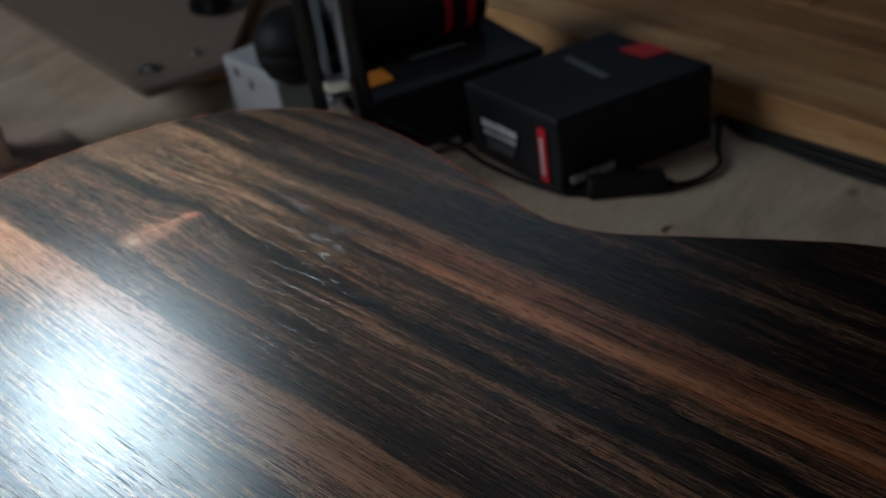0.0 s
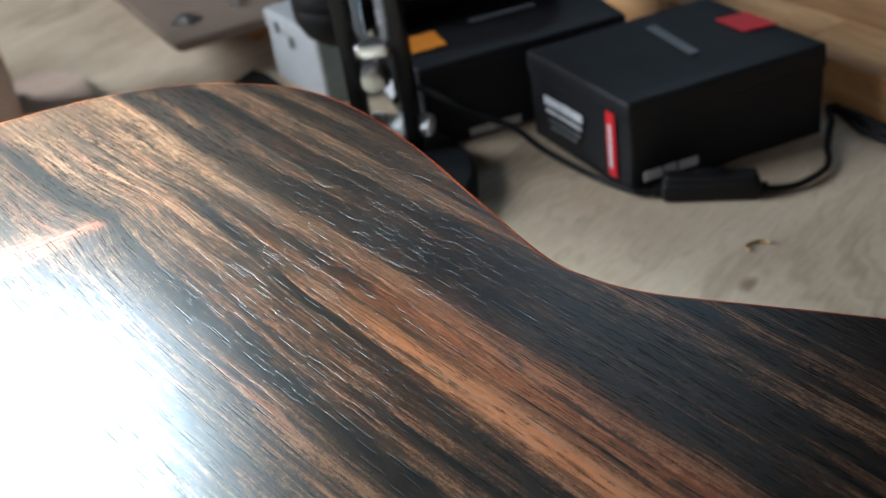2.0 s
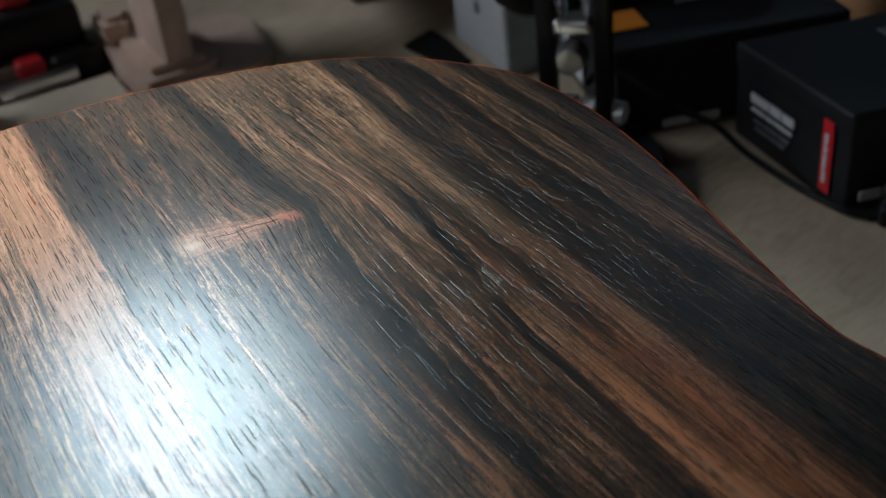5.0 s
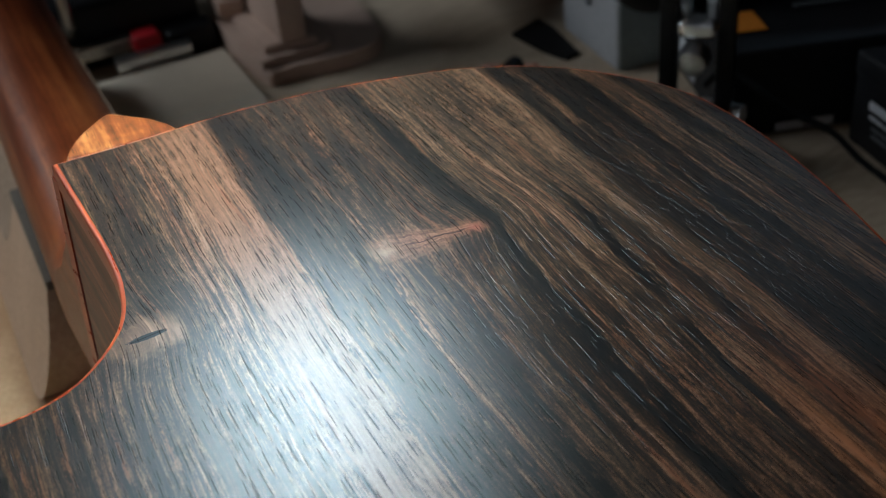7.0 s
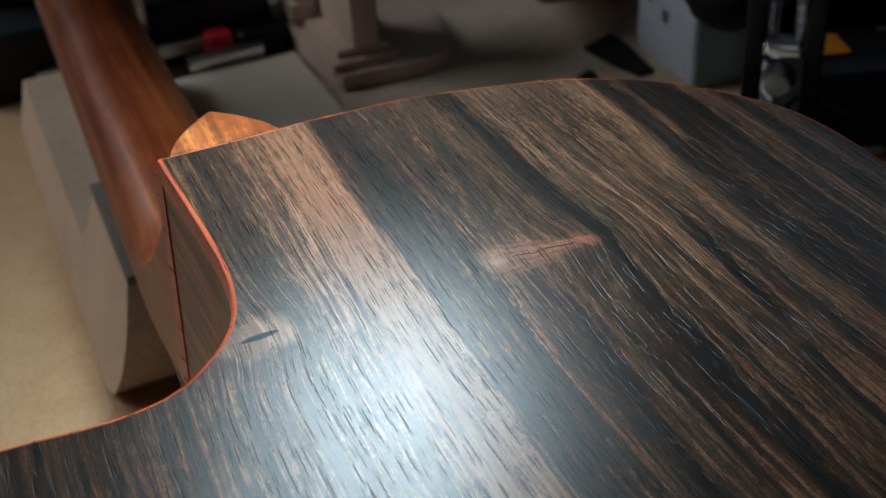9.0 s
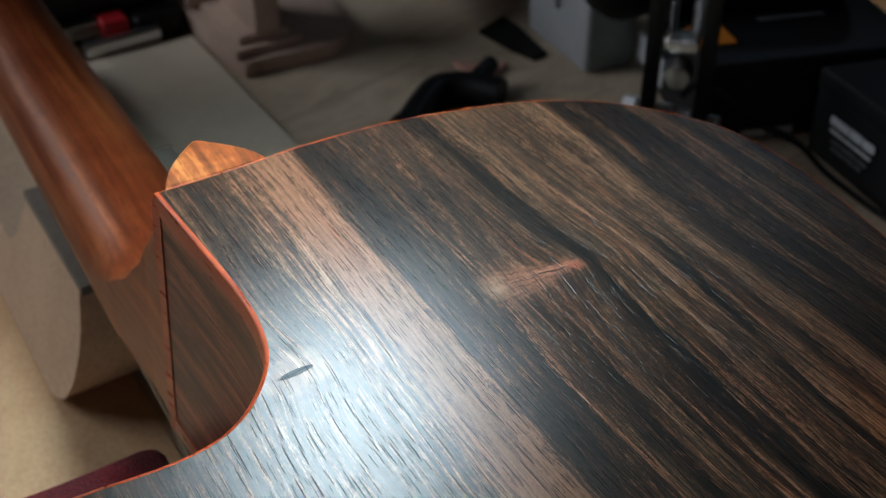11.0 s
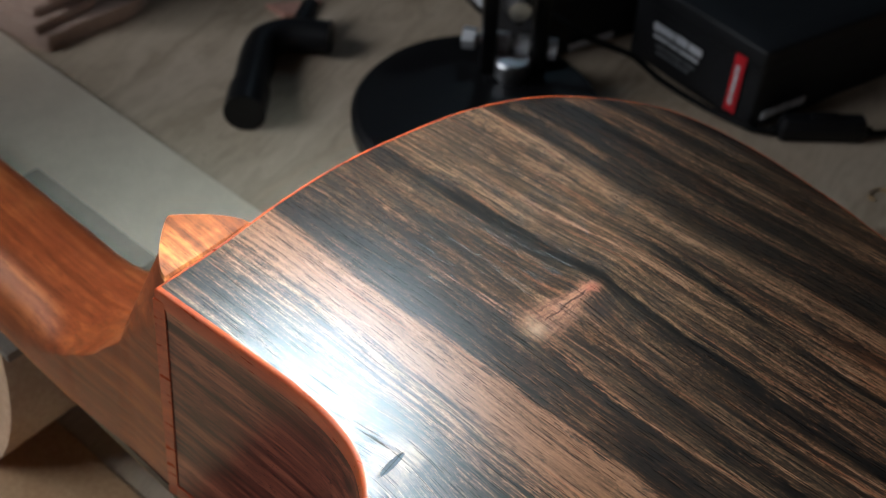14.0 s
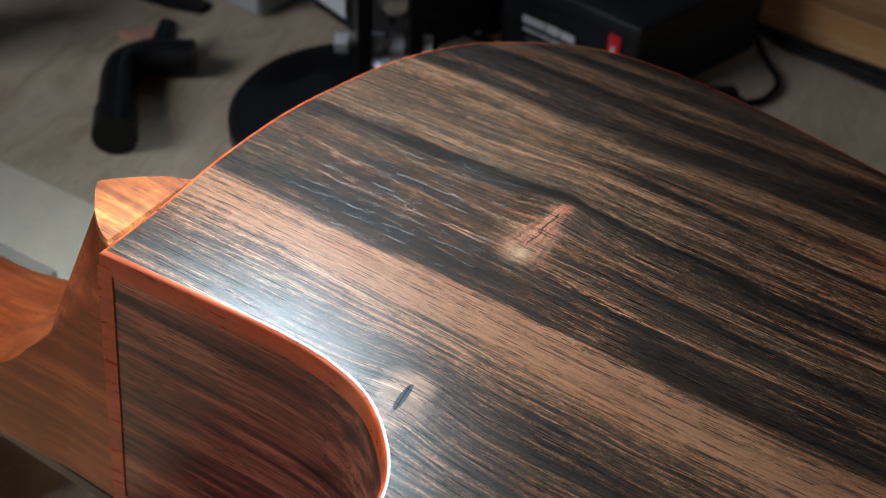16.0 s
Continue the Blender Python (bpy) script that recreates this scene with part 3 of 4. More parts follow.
for bx in (-1.15, 1.25):
    for by in (-0.35, 1.6):
        part("leg", block((bx - 0.04, by - 0.04, FLOOR), (bx + 0.04, by + 0.04, -0.04), 0.003), OAK, bench)

# thick glued board along the back of the bench
EDGE = math.atan2(0.789, -0.614)
board = thing("butcher_block", pose(0.179, 0.632, 0, 0, 0, math.degrees(EDGE)), "thick brown wooden board of glued strips on the bench", "wooden board")
for i in range(13):
    for j in range(4):
        x0 = -0.95 + 0.52 * j + 0.17 * (i % 3)
        x1 = min(x0 + 0.5195, 0.95)
        x0 = max(x0, -0.62)
        if x1 - x0 > 0.02:
            part("plank", block((x0, -0.044 * (i + 1), 0.0), (x1, -0.044 * i - 0.0004, 0.026 + 0.0006 * math.sin(7 * i + 3 * j)), 0.0008, 1), OAK, board, "", False)

# ---- the guitar, lying face down ----
U, V, N = Vector((0.728, -0.682, -0.074)).normalized(), Vector((0.682, 0.731, -0.032)), Vector((0.076, -0.027, 0.997)).normalized()
V = N.cross(U)
GUITAR = Matrix.Translation((-0.215, 0.305, 0.163)) @ Matrix((U, V, N)).transposed().to_4x4()
CENTRE, DEPTH = 0.0345, 0.095


def body_outline():
    bass = [(-0.0173, 0.0147), (-0.0176, 0.036), (-0.0192, 0.06), (-0.0189, 0.086), (-0.0156, 0.11), (-0.0095, 0.1354), (0.0016, 0.1573), (0.0165, 0.1727), (0.0354, 0.1846), (0.062, 0.1882), (0.094, 0.1854), (0.1268, 0.179), (0.1559, 0.1737), (0.1693, 0.1745), (0.1842, 0.1804), (0.2051, 0.1957), (0.2309, 0.2153), (0.2513, 0.2286), (0.2932, 0.2457), (0.341, 0.249), (0.4, 0.236), (0.45, 0.197), (0.48, 0.13), (0.487, 0.036)]
    treble = [(x, 0.072 - y) for x, y in bass[-2:12:-1]] + [(0.135, -0.104), (0.100, -0.112), (0.072, -0.112), (0.055, -0.103), (0.0515, -0.088), (0.060, -0.068)]
    cut = [(0.072, -0.0477), (0.0746, -0.0301), (0.0757, -0.0145), (0.0735, -0.003), (0.0674, 0.0059), (0.0582, 0.0131), (0.0469, 0.0164), (0.034, 0.0173), (0.018, 0.0167), (-0.0173, 0.0147)]
    return [(p.x, p.y) for p in spline([(x, y, 0) for x, y in bass + treble + cut], 8)][:-1]


OUT = body_outline()


def dome(x, y):
    return 0.0012 - ((x - 0.16) ** 2 + (y - 0.06) ** 2) / 9.0


def inset(points, d):
    """The closed outline moved inwards by d."""
    n = len(points)
    out = []
    for i in range(n):
        a, b, c = Vector(points[i - 1]), Vector(points[i]), Vector(points[(i + 1) % n])
        n1, n2 = (b - a).normalized(), (c - b).normalized()
        n1, n2 = Vector((n1.y, -n1.x)), Vector((n2.y, -n2.x))
        m = (n1 + n2).normalized()
        out.append(tuple(b + m * d / max(0.5, m.dot(n1))))
    return out


guitar = thing("guitar", GUITAR, "acoustic guitar lying face down, dark striped ebony back with orange binding", "guitar")
IN = inset(OUT, 0.0013)
bm = bmesh.new()
bm.faces.new([bm.verts.new((x, y, 0)) for x, y in IN])
for axis, lo, count in ((Vector((1, 0, 0)), -0.01, 34), (Vector((0, 1, 0)), -0.17, 28)):
    for i in range(count):
        bmesh.ops.bisect_plane(bm, geom=bm.verts[:] + bm.edges[:] + bm.faces[:], plane_co=axis * (lo + 0.015 * i), plane_no=axis, dist=1e-6)
for v in bm.verts:
    v.co.z = dome(v.co.x, v.co.y)
part("back", bm, EBONY, guitar, "striped black and brown ebony back with a knot")


def edge_strip(levels):
    """A strip round the body: rings of (inset, height below the back's edge)."""
    rs = []
    for d, h in levels:
        ring = inset(OUT, d) if d else OUT
        rs.append([Vector((x - 0.026 * h, y + 0.044 * h, (dome(*o) if h > -0.05 else 0.0) + h)) for (x, y), o in zip(ring, OUT)])
    return loft(rs + [rs[0]], True, False)


part("back_binding", edge_strip([(0.0013, 0.0), (0.0009, -0.00005), (0.0004, -0.0003), (0.0001, -0.0008), (0.0, -0.0014), (0.0, -0.0062), (0.0016, -0.0062)]), BINDING, guitar, "orange-red wooden binding")
part("top_binding", edge_strip([(0.0021, -DEPTH - 0.001), (0.0003, -DEPTH - 0.001), (0.0, -DEPTH), (0.0, -DEPTH + 0.006), (0.0021, -DEPTH + 0.006)]), BINDING, guitar, "orange-red wooden binding")
part("side", edge_strip([(0.0004, -0.0062), (0.0004, -DEPTH + 0.006), (0.0028, -DEPTH + 0.006), (0.0028, -0.0062)]), SIDE, guitar, "reddish brown striped side")
part("soundboard", prism([(x + 0.026 * DEPTH, y - 0.044 * DEPTH) for x, y in inset(OUT, 0.002)], -DEPTH - 0.001, -DEPTH + 0.002), SPRUCE, guitar, "pale spruce top")
# the strip that covers the joint between side and heel
part("corner_strip", loft([[Vector((x - 0.026 * h, y + 0.044 * h, h)) for x, y in ((-0.0175, 0.0142), (-0.0138, 0.0150), (-0.0138, 0.0185), (-0.0175, 0.0185))] for h in (-DEPTH, -0.0064)]), BINDING, guitar, "orange-red corner strip")


def half_width(x):
    return 0.0262 + 0.013 * x


def heel_front(s):
    """Where the heel's front edge stands at a share of its height."""
    return -0.0362 - 0.070 * (1 - s) ** 3.4 - 0.003 * (1 - s)


def section(x, top, cap=0.0):
    """One cross-section of the neck: flat cheeks up to a ridge, then a rounded or swept back."""
    w = half_width(x) - 0.0004 - 0.0026 * min(1.0, max(0.0, (x + 0.066) / 0.032))
    d = max(0.0, x + 0.094)
    cheek = min(d * (0.65 + 4.3 * d), top - 0.0012)
    hollow = min(1.0, max(0.0, (x + 0.085) / 0.040))
    hollow = hollow * hollow * (3 - 2 * hollow)
    half = []
    for j in range(15):
        f = 1.0 - math.cos(math.pi / 2 * j / 14)
        if cap:
            f = j / 14.0
        y = w + (cap - w) * f if cap else w * (1.0 - f)
        round_back = (1.0 - (1.0 - f) ** 2.2) ** 0.5
        swept = f ** 1.4 * 0.7 + 0.3 * round_back
        half.append((y, cheek + (top - cheek) * (round_back * (1 - hollow) + swept * hollow)))
    lean = 0.047 if x > -0.094 else 0.0
    half = [(max(0.0, y - lean * min(z, cheek)), z) for y, z in half]
    ring = [Vector((x, CENTRE + w, -DEPTH + 0.0005))] + [Vector((x, CENTRE + y, -DEPTH + 0.0008 + z)) for y, z in half]
    ring += [Vector((x, CENTRE - y, -DEPTH + 0.0008 + z)) for y, z in half[::-1]] + [Vector((x, CENTRE - w, -DEPTH + 0.0005))]
    return ring


def shaft_top(x):
    return 0.0235 + 0.004 * x


part("neck", loft([section(-0.105 - 0.33 * i / 16, shaft_top(-0.105 - 0.33 * i / 16)) for i in range(17)]), MAHOGANY, guitar, "satin reddish mahogany neck")
part("fretboard", prism([(0.0, CENTRE - 0.0232), (-0.43, CENTRE - half_width(-0.43) + 0.0006), (-0.43, CENTRE + half_width(-0.43) - 0.0006), (0.0, CENTRE + 0.0232)], -DEPTH - 0.0055, -DEPTH + 0.0005, 0.0008), FRETBOARD, guitar, "dark ebony fretboard")


def cap_half(f):
    """Half the cap's width from its nose to the body."""
    return 0.0152 * (1.0 - (1.0 - f) ** 1.5) ** 0.95


HEEL_TOP = DEPTH - 0.0058
sections = []
for i in range(41):
    share = i / 40.0
    x = heel_front(share)
    if x > -0.105:
        rise = HEEL_TOP * share
        sections.append(section(x, (shaft_top(x) ** 5 + rise ** 5) ** 0.2 if share < 0.95 else rise))
for i in range(1, 13):
    x = -0.0362 + 0.0239 * i / 12
    sections.append(section(x, HEEL_TOP, cap_half(i / 12.0)))
part("heel", loft([section(-0.105, shaft_top(-0.105))] + sections), MAHOGANY, guitar, "carved mahogany neck heel")
front = [(-0.0362 + 0.0178 * (i / 12.0) ** 1.5, cap_half((i / 12.0) ** 1.5) + 0.0003) for i in range(13)]
HEEL = [[Vector((x, CENTRE + y, -DEPTH + HEEL_TOP + 0.0006)) for x, y in front[::-1]] + [Vector((x, CENTRE - y, -DEPTH + HEEL_TOP + 0.0006)) for x, y in front[1:]]]
cap = []
for grow, up in ((1.0, 0.0002), (1.02, 0.0006), (1.02, 0.0014), (0.97, 0.0021)):
    mid = sum(HEEL[-1], Vector()) / len(HEEL[-1])
    cap.append([mid + (p - mid) * grow + Vector((0.0003 if grow > 1 else 0.0, 0, up)) for p in HEEL[-1]])
part("heel_cap", loft(cap), CAPWOOD, guitar, "golden brown wooden heel cap")

# ---- neck rest and towel under the guitar ----
rest = thing("neck_rest", pose(-0.215, 0.305, 0, 0, 0, -43.0), "fibreboard neck rest with rounded end and grey felt top", "neck rest")
REST_TOP = 0.064
side_view = [(p.x, p.y) for p in spline([(-0.1145, REST_TOP, 0), (-0.1095, 0.052, 0), (-0.1075, 0.038, 0), (-0.1105, 0.022, 0), (-0.1195, 0.009, 0), (-0.136, 0.0015, 0), (-0.155, 0.0, 0)], 5)]
side_view += [(-0.40, 0.0), (-0.40, 0.030), (-0.205, 0.034), (-0.196, 0.040), (-0.186, REST_TOP)]
part("body", loft([[Vector((a, -0.014 + 0.30 * b, b)) for a, b in side_view], [Vector((a, 0.0705, b)) for a, b in side_view]]), RESTBOARD, rest)
part("felt", block((-0.186, 0.0045, REST_TOP), (-0.108, 0.0715, REST_TOP + 0.0045), 0.001), FELT, rest, "grey felt lining")

bm = block((-0.014, -0.15, -0.146), (0.20, 0.004, -DEPTH - 0.0015), 0.006, 3)
bmesh.ops.subdivide_edges(bm, edges=bm.edges[:], cuts=5, use_grid_fill=True)
for v in bm.verts:
    v.co += 0.0025 * noise.noise_vector(v.co * 60)
towel = part("towel", bm, CLOTH, None, "", True, GUITAR)
tagged(towel, "folded dark red towel under the guitar", "towel")

# ---- boards on the bench ----
sheet = part("sheet", block((-0.50, -0.46, 0.0), (0.50, 0.02, 0.0015), 0.0005), TAN, None, "", True, pose(-0.215, 0.305, 0, 0, 0, -43.0))
tagged(sheet, "thin tan hardboard sheet lying on the bench under the guitar", "sheet")
STRIP = pose(-0.400, 0.687, 0, 0, 0, -43.5)
tagged(part("board", block((-0.006, -0.104, 0.0), (0.67, 0.006, 0.007), 0.001), PALE, None, "", True, STRIP), "pale fibreboard strip lying on the bench under the neck", "board")

# ---- desk lamp ----
lamp = thing("desk_lamp", pose(-0.11, 0.597, 0), "black desk lamp with round base, twin bars and springs", "desk lamp")
part("base", lathe([(0.0, 0.0), (0.066, 0.0), (0.067, 0.003), (0.067, 0.011), (0.064, 0.0145), (0.02, 0.017), (0.0, 0.017)], 48), BLACK, lamp)
STEM = Vector((0.0195, 0.027, 0.0))
for dx in (-0.0135, 0.0135):
    part("bar", block((STEM.x + dx - 0.004, STEM.y - 0.006, 0.018), (STEM.x + dx + 0.004, STEM.y + 0.006, 0.40), 0.0012), BLACK, lamp)
part("foot", block((STEM.x - 0.016, STEM.y - 0.012, 0.012), (STEM.x + 0.016, STEM.y + 0.012, 0.0185), 0.002), BLACK, lamp)
AXLE = [Vector((-0.0045, 0.0372, 0.031)), Vector((0.0420, 0.0262, 0.031))]
part("axle", tube(AXLE, 0.0032, 12), CHROME, lamp, "chrome axle")
for k in (0.02, 0.40, 0.63, 0.94):
    at, way = AXLE[0].lerp(AXLE[1], k), (AXLE[1] - AXLE[0]).normalized() * 0.0036
    part("nut", tube([at - way, at + way], 0.0060, 6), NICKEL, lamp, "bright chrome nut")
part("socket", lathe([(0.0, 0.0), (0.0105, 0.0), (0.0105, 0.010), (0.009, 0.0115), (0.0, 0.0115)], 24, pose(STEM.x, STEM.y - 0.004, 0.0165)), CHROME, lamp, "dull chrome socket")
part("knob", lathe([(0, 0), (0.007, 0), (0.008, 0.003), (0.006, 0.012), (0, 0.013)], 16, pose(STEM.x, STEM.y - 0.004, 0.064, 90)), CHROME, lamp, "chrome clamp knob")
part("bracket", block((STEM.x - 0.0088, STEM.y - 0.009, 0.0735), (STEM.x + 0.0088, STEM.y + 0.005, 0.0815), 0.0022, 3), POLISHED, lamp, "bright steel spring bracket")
for dx in (-0.0068, 0.0068):
    coil = [(STEM.x + dx + 0.0030 * math.cos(a), STEM.y + 0.0030 * math.sin(a), 0.080 + 0.0021 * a / 6.283) for a in [k * 0.75 for k in range(680)]]
    part("spring", tube([c for c in coil if c[2] < 0.24], 0.00085, 4), POLISHED, lamp, "bright steel tension spring")
HEAD = LAMP_EYE - Vector((-0.11, 0.597, 0))
arm_top = Vector((STEM.x, STEM.y, 0.395))
for dx in (-0.011, 0.011):
    part("arm", tube([arm_top + Vector((dx, 0, 0)), HEAD + Vector((dx, 0.03, 0.05))], 0.004, 8), BLACK, lamp)
HEAD_POSE = Matrix.Translation((0.11, -0.597, 0)) @ look(LAMP_EYE, LAMP_AIM)
part("shade", loft([[HEAD_POSE @ Vector((r * math.cos(k * math.pi / 20), r * math.sin(k * math.pi / 20), h)) for k in range(40)] for r, h in ((0.035, -0.003), (0.037, 0.0), (0.034, 0.024), (0.022, 0.042), (0.010, 0.048), (0.009, 0.045), (0.020, 0.039), (0.031, 0.022), (0.034, 0.0), (0.035, -0.003))], True, False), BLACK, lamp)

# ---- cartons ----
def carton(name, m, size, material, label, skew=0.0):
    """A lidded card box, pushed a little out of square, with softly crushed edges."""
    ob = thing(name, m, label, "box")
    sx, sy, sz = size
    for piece, lo, hi in (("body", (0, 0, 0), (sx, sy, sz - 0.002)), ("lid", (-0.0007, -0.0007, sz - 0.013), (sx + 0.0007, sy + 0.0007, sz))):
        bm = block(lo, hi, 0.0018, 3)
        bmesh.ops.subdivide_edges(bm, edges=[e for e in bm.edges if e.calc_length() > 0.03], cuts=7, use_grid_fill=True)
        for v in bm.verts:
            v.co.x -= skew * v.co.y
            v.co += 0.0005 * noise.noise_vector(v.co * 55 + Vector((sx, sy, 0)) * 40)
            v.co.z = max(v.co.z, 0.0)
        part(piece, bm, material, ob)
    return ob


def flat(name, parent, material, origin, ax, ay, w, h, label=""):
    """A printed label: a thin plate from a corner, along two ways."""
    o, a, b = Vector(origin), Vector(ax), Vector(ay)
    nrm = a.cross(b).normalized() * 0.0006
    bm = loft([[o, o + a * w, o + a * w + b * h, o + b * h], [o + nrm, o + a * w + nrm, o + a * w + b * h + nrm, o + b * h + nrm]])
    return part(name, bm, material, parent, label, False)


def text_rows(parent, material, origin, ax, ay, w, h, words, label):
    """Writing too small to read: a row of short bars of uneven length."""
    rng = random.Random(len(words) * 7 + int(w * 1e5))
    o, at = Vector(origin), 0.0
    for word in words:
        flat("print_bar", parent, material, o + Vector(ax) * at, ax, ay, word * w, h * rng.uniform(0.85, 1.0), label)
        at += word * w + 0.04 * w


X, Y, Z = (1, 0, 0), (0, 1, 0), (0, 0, 1)
box1 = carton("black_carton", pose(0.0355, 0.592, 0, 0, 0, 28.7), (0.1125, 0.090, 0.051), CARD_BLACK, "black cardboard carton with red and white print", 0.13)
# its left face leans back along this way
BACK = Vector((-0.129, 0.9916, 0))
FRONT = -BACK


def on_left(d, z):
    return BACK * d + Vector((-0.0016, 0, z))


flat("red_strip", box1, RED, on_left(0.0175, 0.006), Z, FRONT, 0.036, 0.0072, "red printed strip")
text_rows(box1, WHITE, on_left(0.0150, 0.011) + Vector((-0.0007, 0, 0)), Z, FRONT, 0.025, 0.0024, (0.22, 0.30, 0.14, 0.20), "small white printed bar")
text_rows(box1, WHITE, (0.0055, -0.0016, 0.0072), X, Z, 0.031, 0.0054, (0.34, 0.22, 0.36), "white printed bar")
text_rows(box1, WHITE, on_left(0.0735, 0.0263), FRONT, Z, 0.035, 0.0050, (0.42, 0.24, 0.26), "white printed bar")
text_rows(box1, WHITE, on_left(0.0725, 0.0218), FRONT, Z, 0.034, 0.0018, (0.30, 0.18, 0.40), "thin white printed bar")
text_rows(box1, GREYPRINT, on_left(0.0700, 0.0165), FRONT, Z, 0.029, 0.0020, (0.25, 0.40, 0.25), "grey printed bar")
text_rows(box1, GREYPRINT, on_left(0.0690, 0.0125), FRONT, Z, 0.026, 0.0018, (0.45, 0.20, 0.20), "grey printed bar")
flat("print_bar", box1, GREYPRINT, (0.0515, 0.072, 0.0517), (0.0, -1, 0), X, 0.044, 0.0055, "grey printed bar")
flat("emblem", box1, RED, (0.0885, 0.0350, 0.0517), (0.985, -0.12, 0), BACK, 0.0185, 0.0235, "red printed patch")

box2 = carton("black_carton", pose(-0.0765, 0.652, 0, 0, 0, 27), (0.1245, 0.088, 0.050), CARD_BLACK, "black cardboard carton with orange patch and white label")
flat("orange_patch", box2, ORANGE, (0.0045, 0.0200, 0.0507), X, Y, 0.0205, 0.0235, "orange printed patch")
flat("label", box2, PAPER, (-0.0016, 0.092, 0.0085), (0, -1, 0), Z, 0.040, 0.018, "white paper label")
text_rows(box2, WHITE, (0.0245, -0.0016, 0.0030), X, Z, 0.031, 0.0052, (0.50, 0.46), "white printed bar")
flat("print_bar", box2, GREYPRINT, (0.048, 0.042, 0.0507), X, Y, 0.040, 0.004, "grey printed bar")

box3 = carton("grey_carton", pose(-0.150, 0.7195, 0, 0, 0, 41), (0.034, 0.070, 0.048), CARD_GREY, "pale grey cardboard carton")
flat("side_panel", box3, CARD_GREEN, (0.001, -0.0013, 0.001), X, Z, 0.032, 0.044, "grey-green side panel")

# spray can lying on the second carton
can = thing("can", pose(-0.111, 0.730, 0.050 + 0.0314, 0, 90, 20), "black can with red rings lying on a carton", "can")
part("shell", lathe([(0, 0), (0.028, 0), (0.031, 0.003), (0.031, 0.105), (0.028, 0.109), (0, 0.109)], 32), BLACK, can)
for h in (0.078, 0.094):
    part("ring", lathe([(0.0300, h), (0.0314, h), (0.0314, h + 0.005), (0.0300, h + 0.005)], 32), RED, can, "red ring")

# rubber bulb lying between the cartons
part("bulb", lathe([(0, 0), (0.010, 0.0), (0.017, 0.006), (0.0205, 0.014), (0.0212, 0.020), (0.0205, 0.0215), (0.0212, 0.023), (0.0208, 0.029), (0.017, 0.037), (0.010, 0.042), (0, 0.043)], 28), RUBBER, None, "", True, pose(-0.131, 0.7145, 0.0462) @ Matrix.Diagonal((1.24, 1.24, 1.14, 1.0)))
tagged(bpy.data.objects["bulb"], "round black rubber bulb resting between two cartons", "rubber bulb")

# ---- cable and switch ----
cable = thing("lamp_cable", pose(0, 0, 0), "black lamp cable with an inline switch on the bench", "cable")
run = spline([(-0.088, 0.634, 0.040), (-0.080, 0.640, 0.046), (-0.0681, 0.6397, 0.042), (-0.0488, 0.6291, 0.034), (-0.0256, 0.6268, 0.025), (-0.0091, 0.6195, 0.014), (0.0141, 0.6056, 0.006), (0.0330, 0.5905, 0.005), (0.0405, 0.5885, 0.004), (0.0515, 0.5885, 0.004)], 8)
part("lead", tube(run, 0.0018, 8), RUBBER, cable)
run = spline([(0.095, 0.5868, 0.004), (0.105, 0.5868, 0.003), (0.1159, 0.5902, 0.003), (0.1282, 0.6014, 0.003), (0.1325, 0.6120, 0.003), (0.1335, 0.625, 0.003), (0.1365, 0.640, 0.003), (0.1400, 0.655, 0.003), (0.1400, 0.666, 0.004)], 8)
part("lead", tube(run, 0.0018, 8), RUBBER, cable)
SW = pose(0.0495, 0.5838, 0.0, 0, 0, -2)
part("switch_body", block((0.0, -0.0015, 0.0), (0.047, 0.0100, 0.0110), 0.0028, 3), BLACK, cable, "", True, SW)
part("switch_cover", block((0.0012, -0.0005, 0.0090), (0.0458, 0.0090, 0.0138), 0.0022, 3), BLACK, cable, "", True, SW)
part("rocker", block((0.016, 0.0015, 0.0132), (0.031, 0.0073, 0.0155), 0.0010), BLACK, cable, "", True, SW)
for gx in (-0.0035, 0.0465):
    part("strain_relief", tube([(gx, 0.0047, 0.0042), (gx + 0.004, 0.0047, 0.0042)], 0.0031, 12), RUBBER, cable, "", True, SW)

loom = thing("cables", pose(0, 0, 0), "black cables lying along the foot of the thick board", "cable")
for k in range(3):
    run = spline([(0.1406 + 0.002 * k, 0.6690, 0.003), (0.1570 - 0.002 * k, 0.6480 - 0.004 * k, 0.0035 + 0.004 * (k == 1)), (0.1745 - 0.004 * k, 0.6290 - 0.004 * k, 0.004), (0.2135 - 0.006 * k, 0.5870 - 0.006 * k, 0.0035), (0.31 - 0.008 * k, 0.475, 0.0035)], 8)
    part("cable_run", tube(run, 0.0022, 8), RUBBER, loom)

# ---- elbow, scraps, jig ----
elbow = thing("elbow_pipe", pose(0, 0, 0), "black plastic elbow pipe lying on the bench", "pipe")
run = spline([(-0.232, 0.597, 0.0112), (-0.231, 0.620, 0.0105), (-0.2295, 0.648, 0.010), (-0.2255, 0.661, 0.010), (-0.212, 0.667, 0.010), (-0.190, 0.664, 0.010)], 6)
part("pipe", tube(run, 0.0098, 16), BLACK, elbow)
part("collar", tube([(-0.2322, 0.593, 0.0114), (-0.2312, 0.612, 0.0114)], 0.0112, 16), BLACK, elbow)
part("spout", tube([(-0.207, 0.672, 0.012), (-0.202, 0.690, 0.016)], [0.007, 0.005], 12), BLACK, elbow)
tagged(part("wood_scrap", prism([(-0.2310, 0.7095), (-0.2190, 0.6965), (-0.2030, 0.6985), (-0.1970, 0.7165), (-0.2120, 0.7100)], 0.0, 0.004, 0.0008), PINKWOOD), "small pinkish wood offcut on the bench", "offcut")

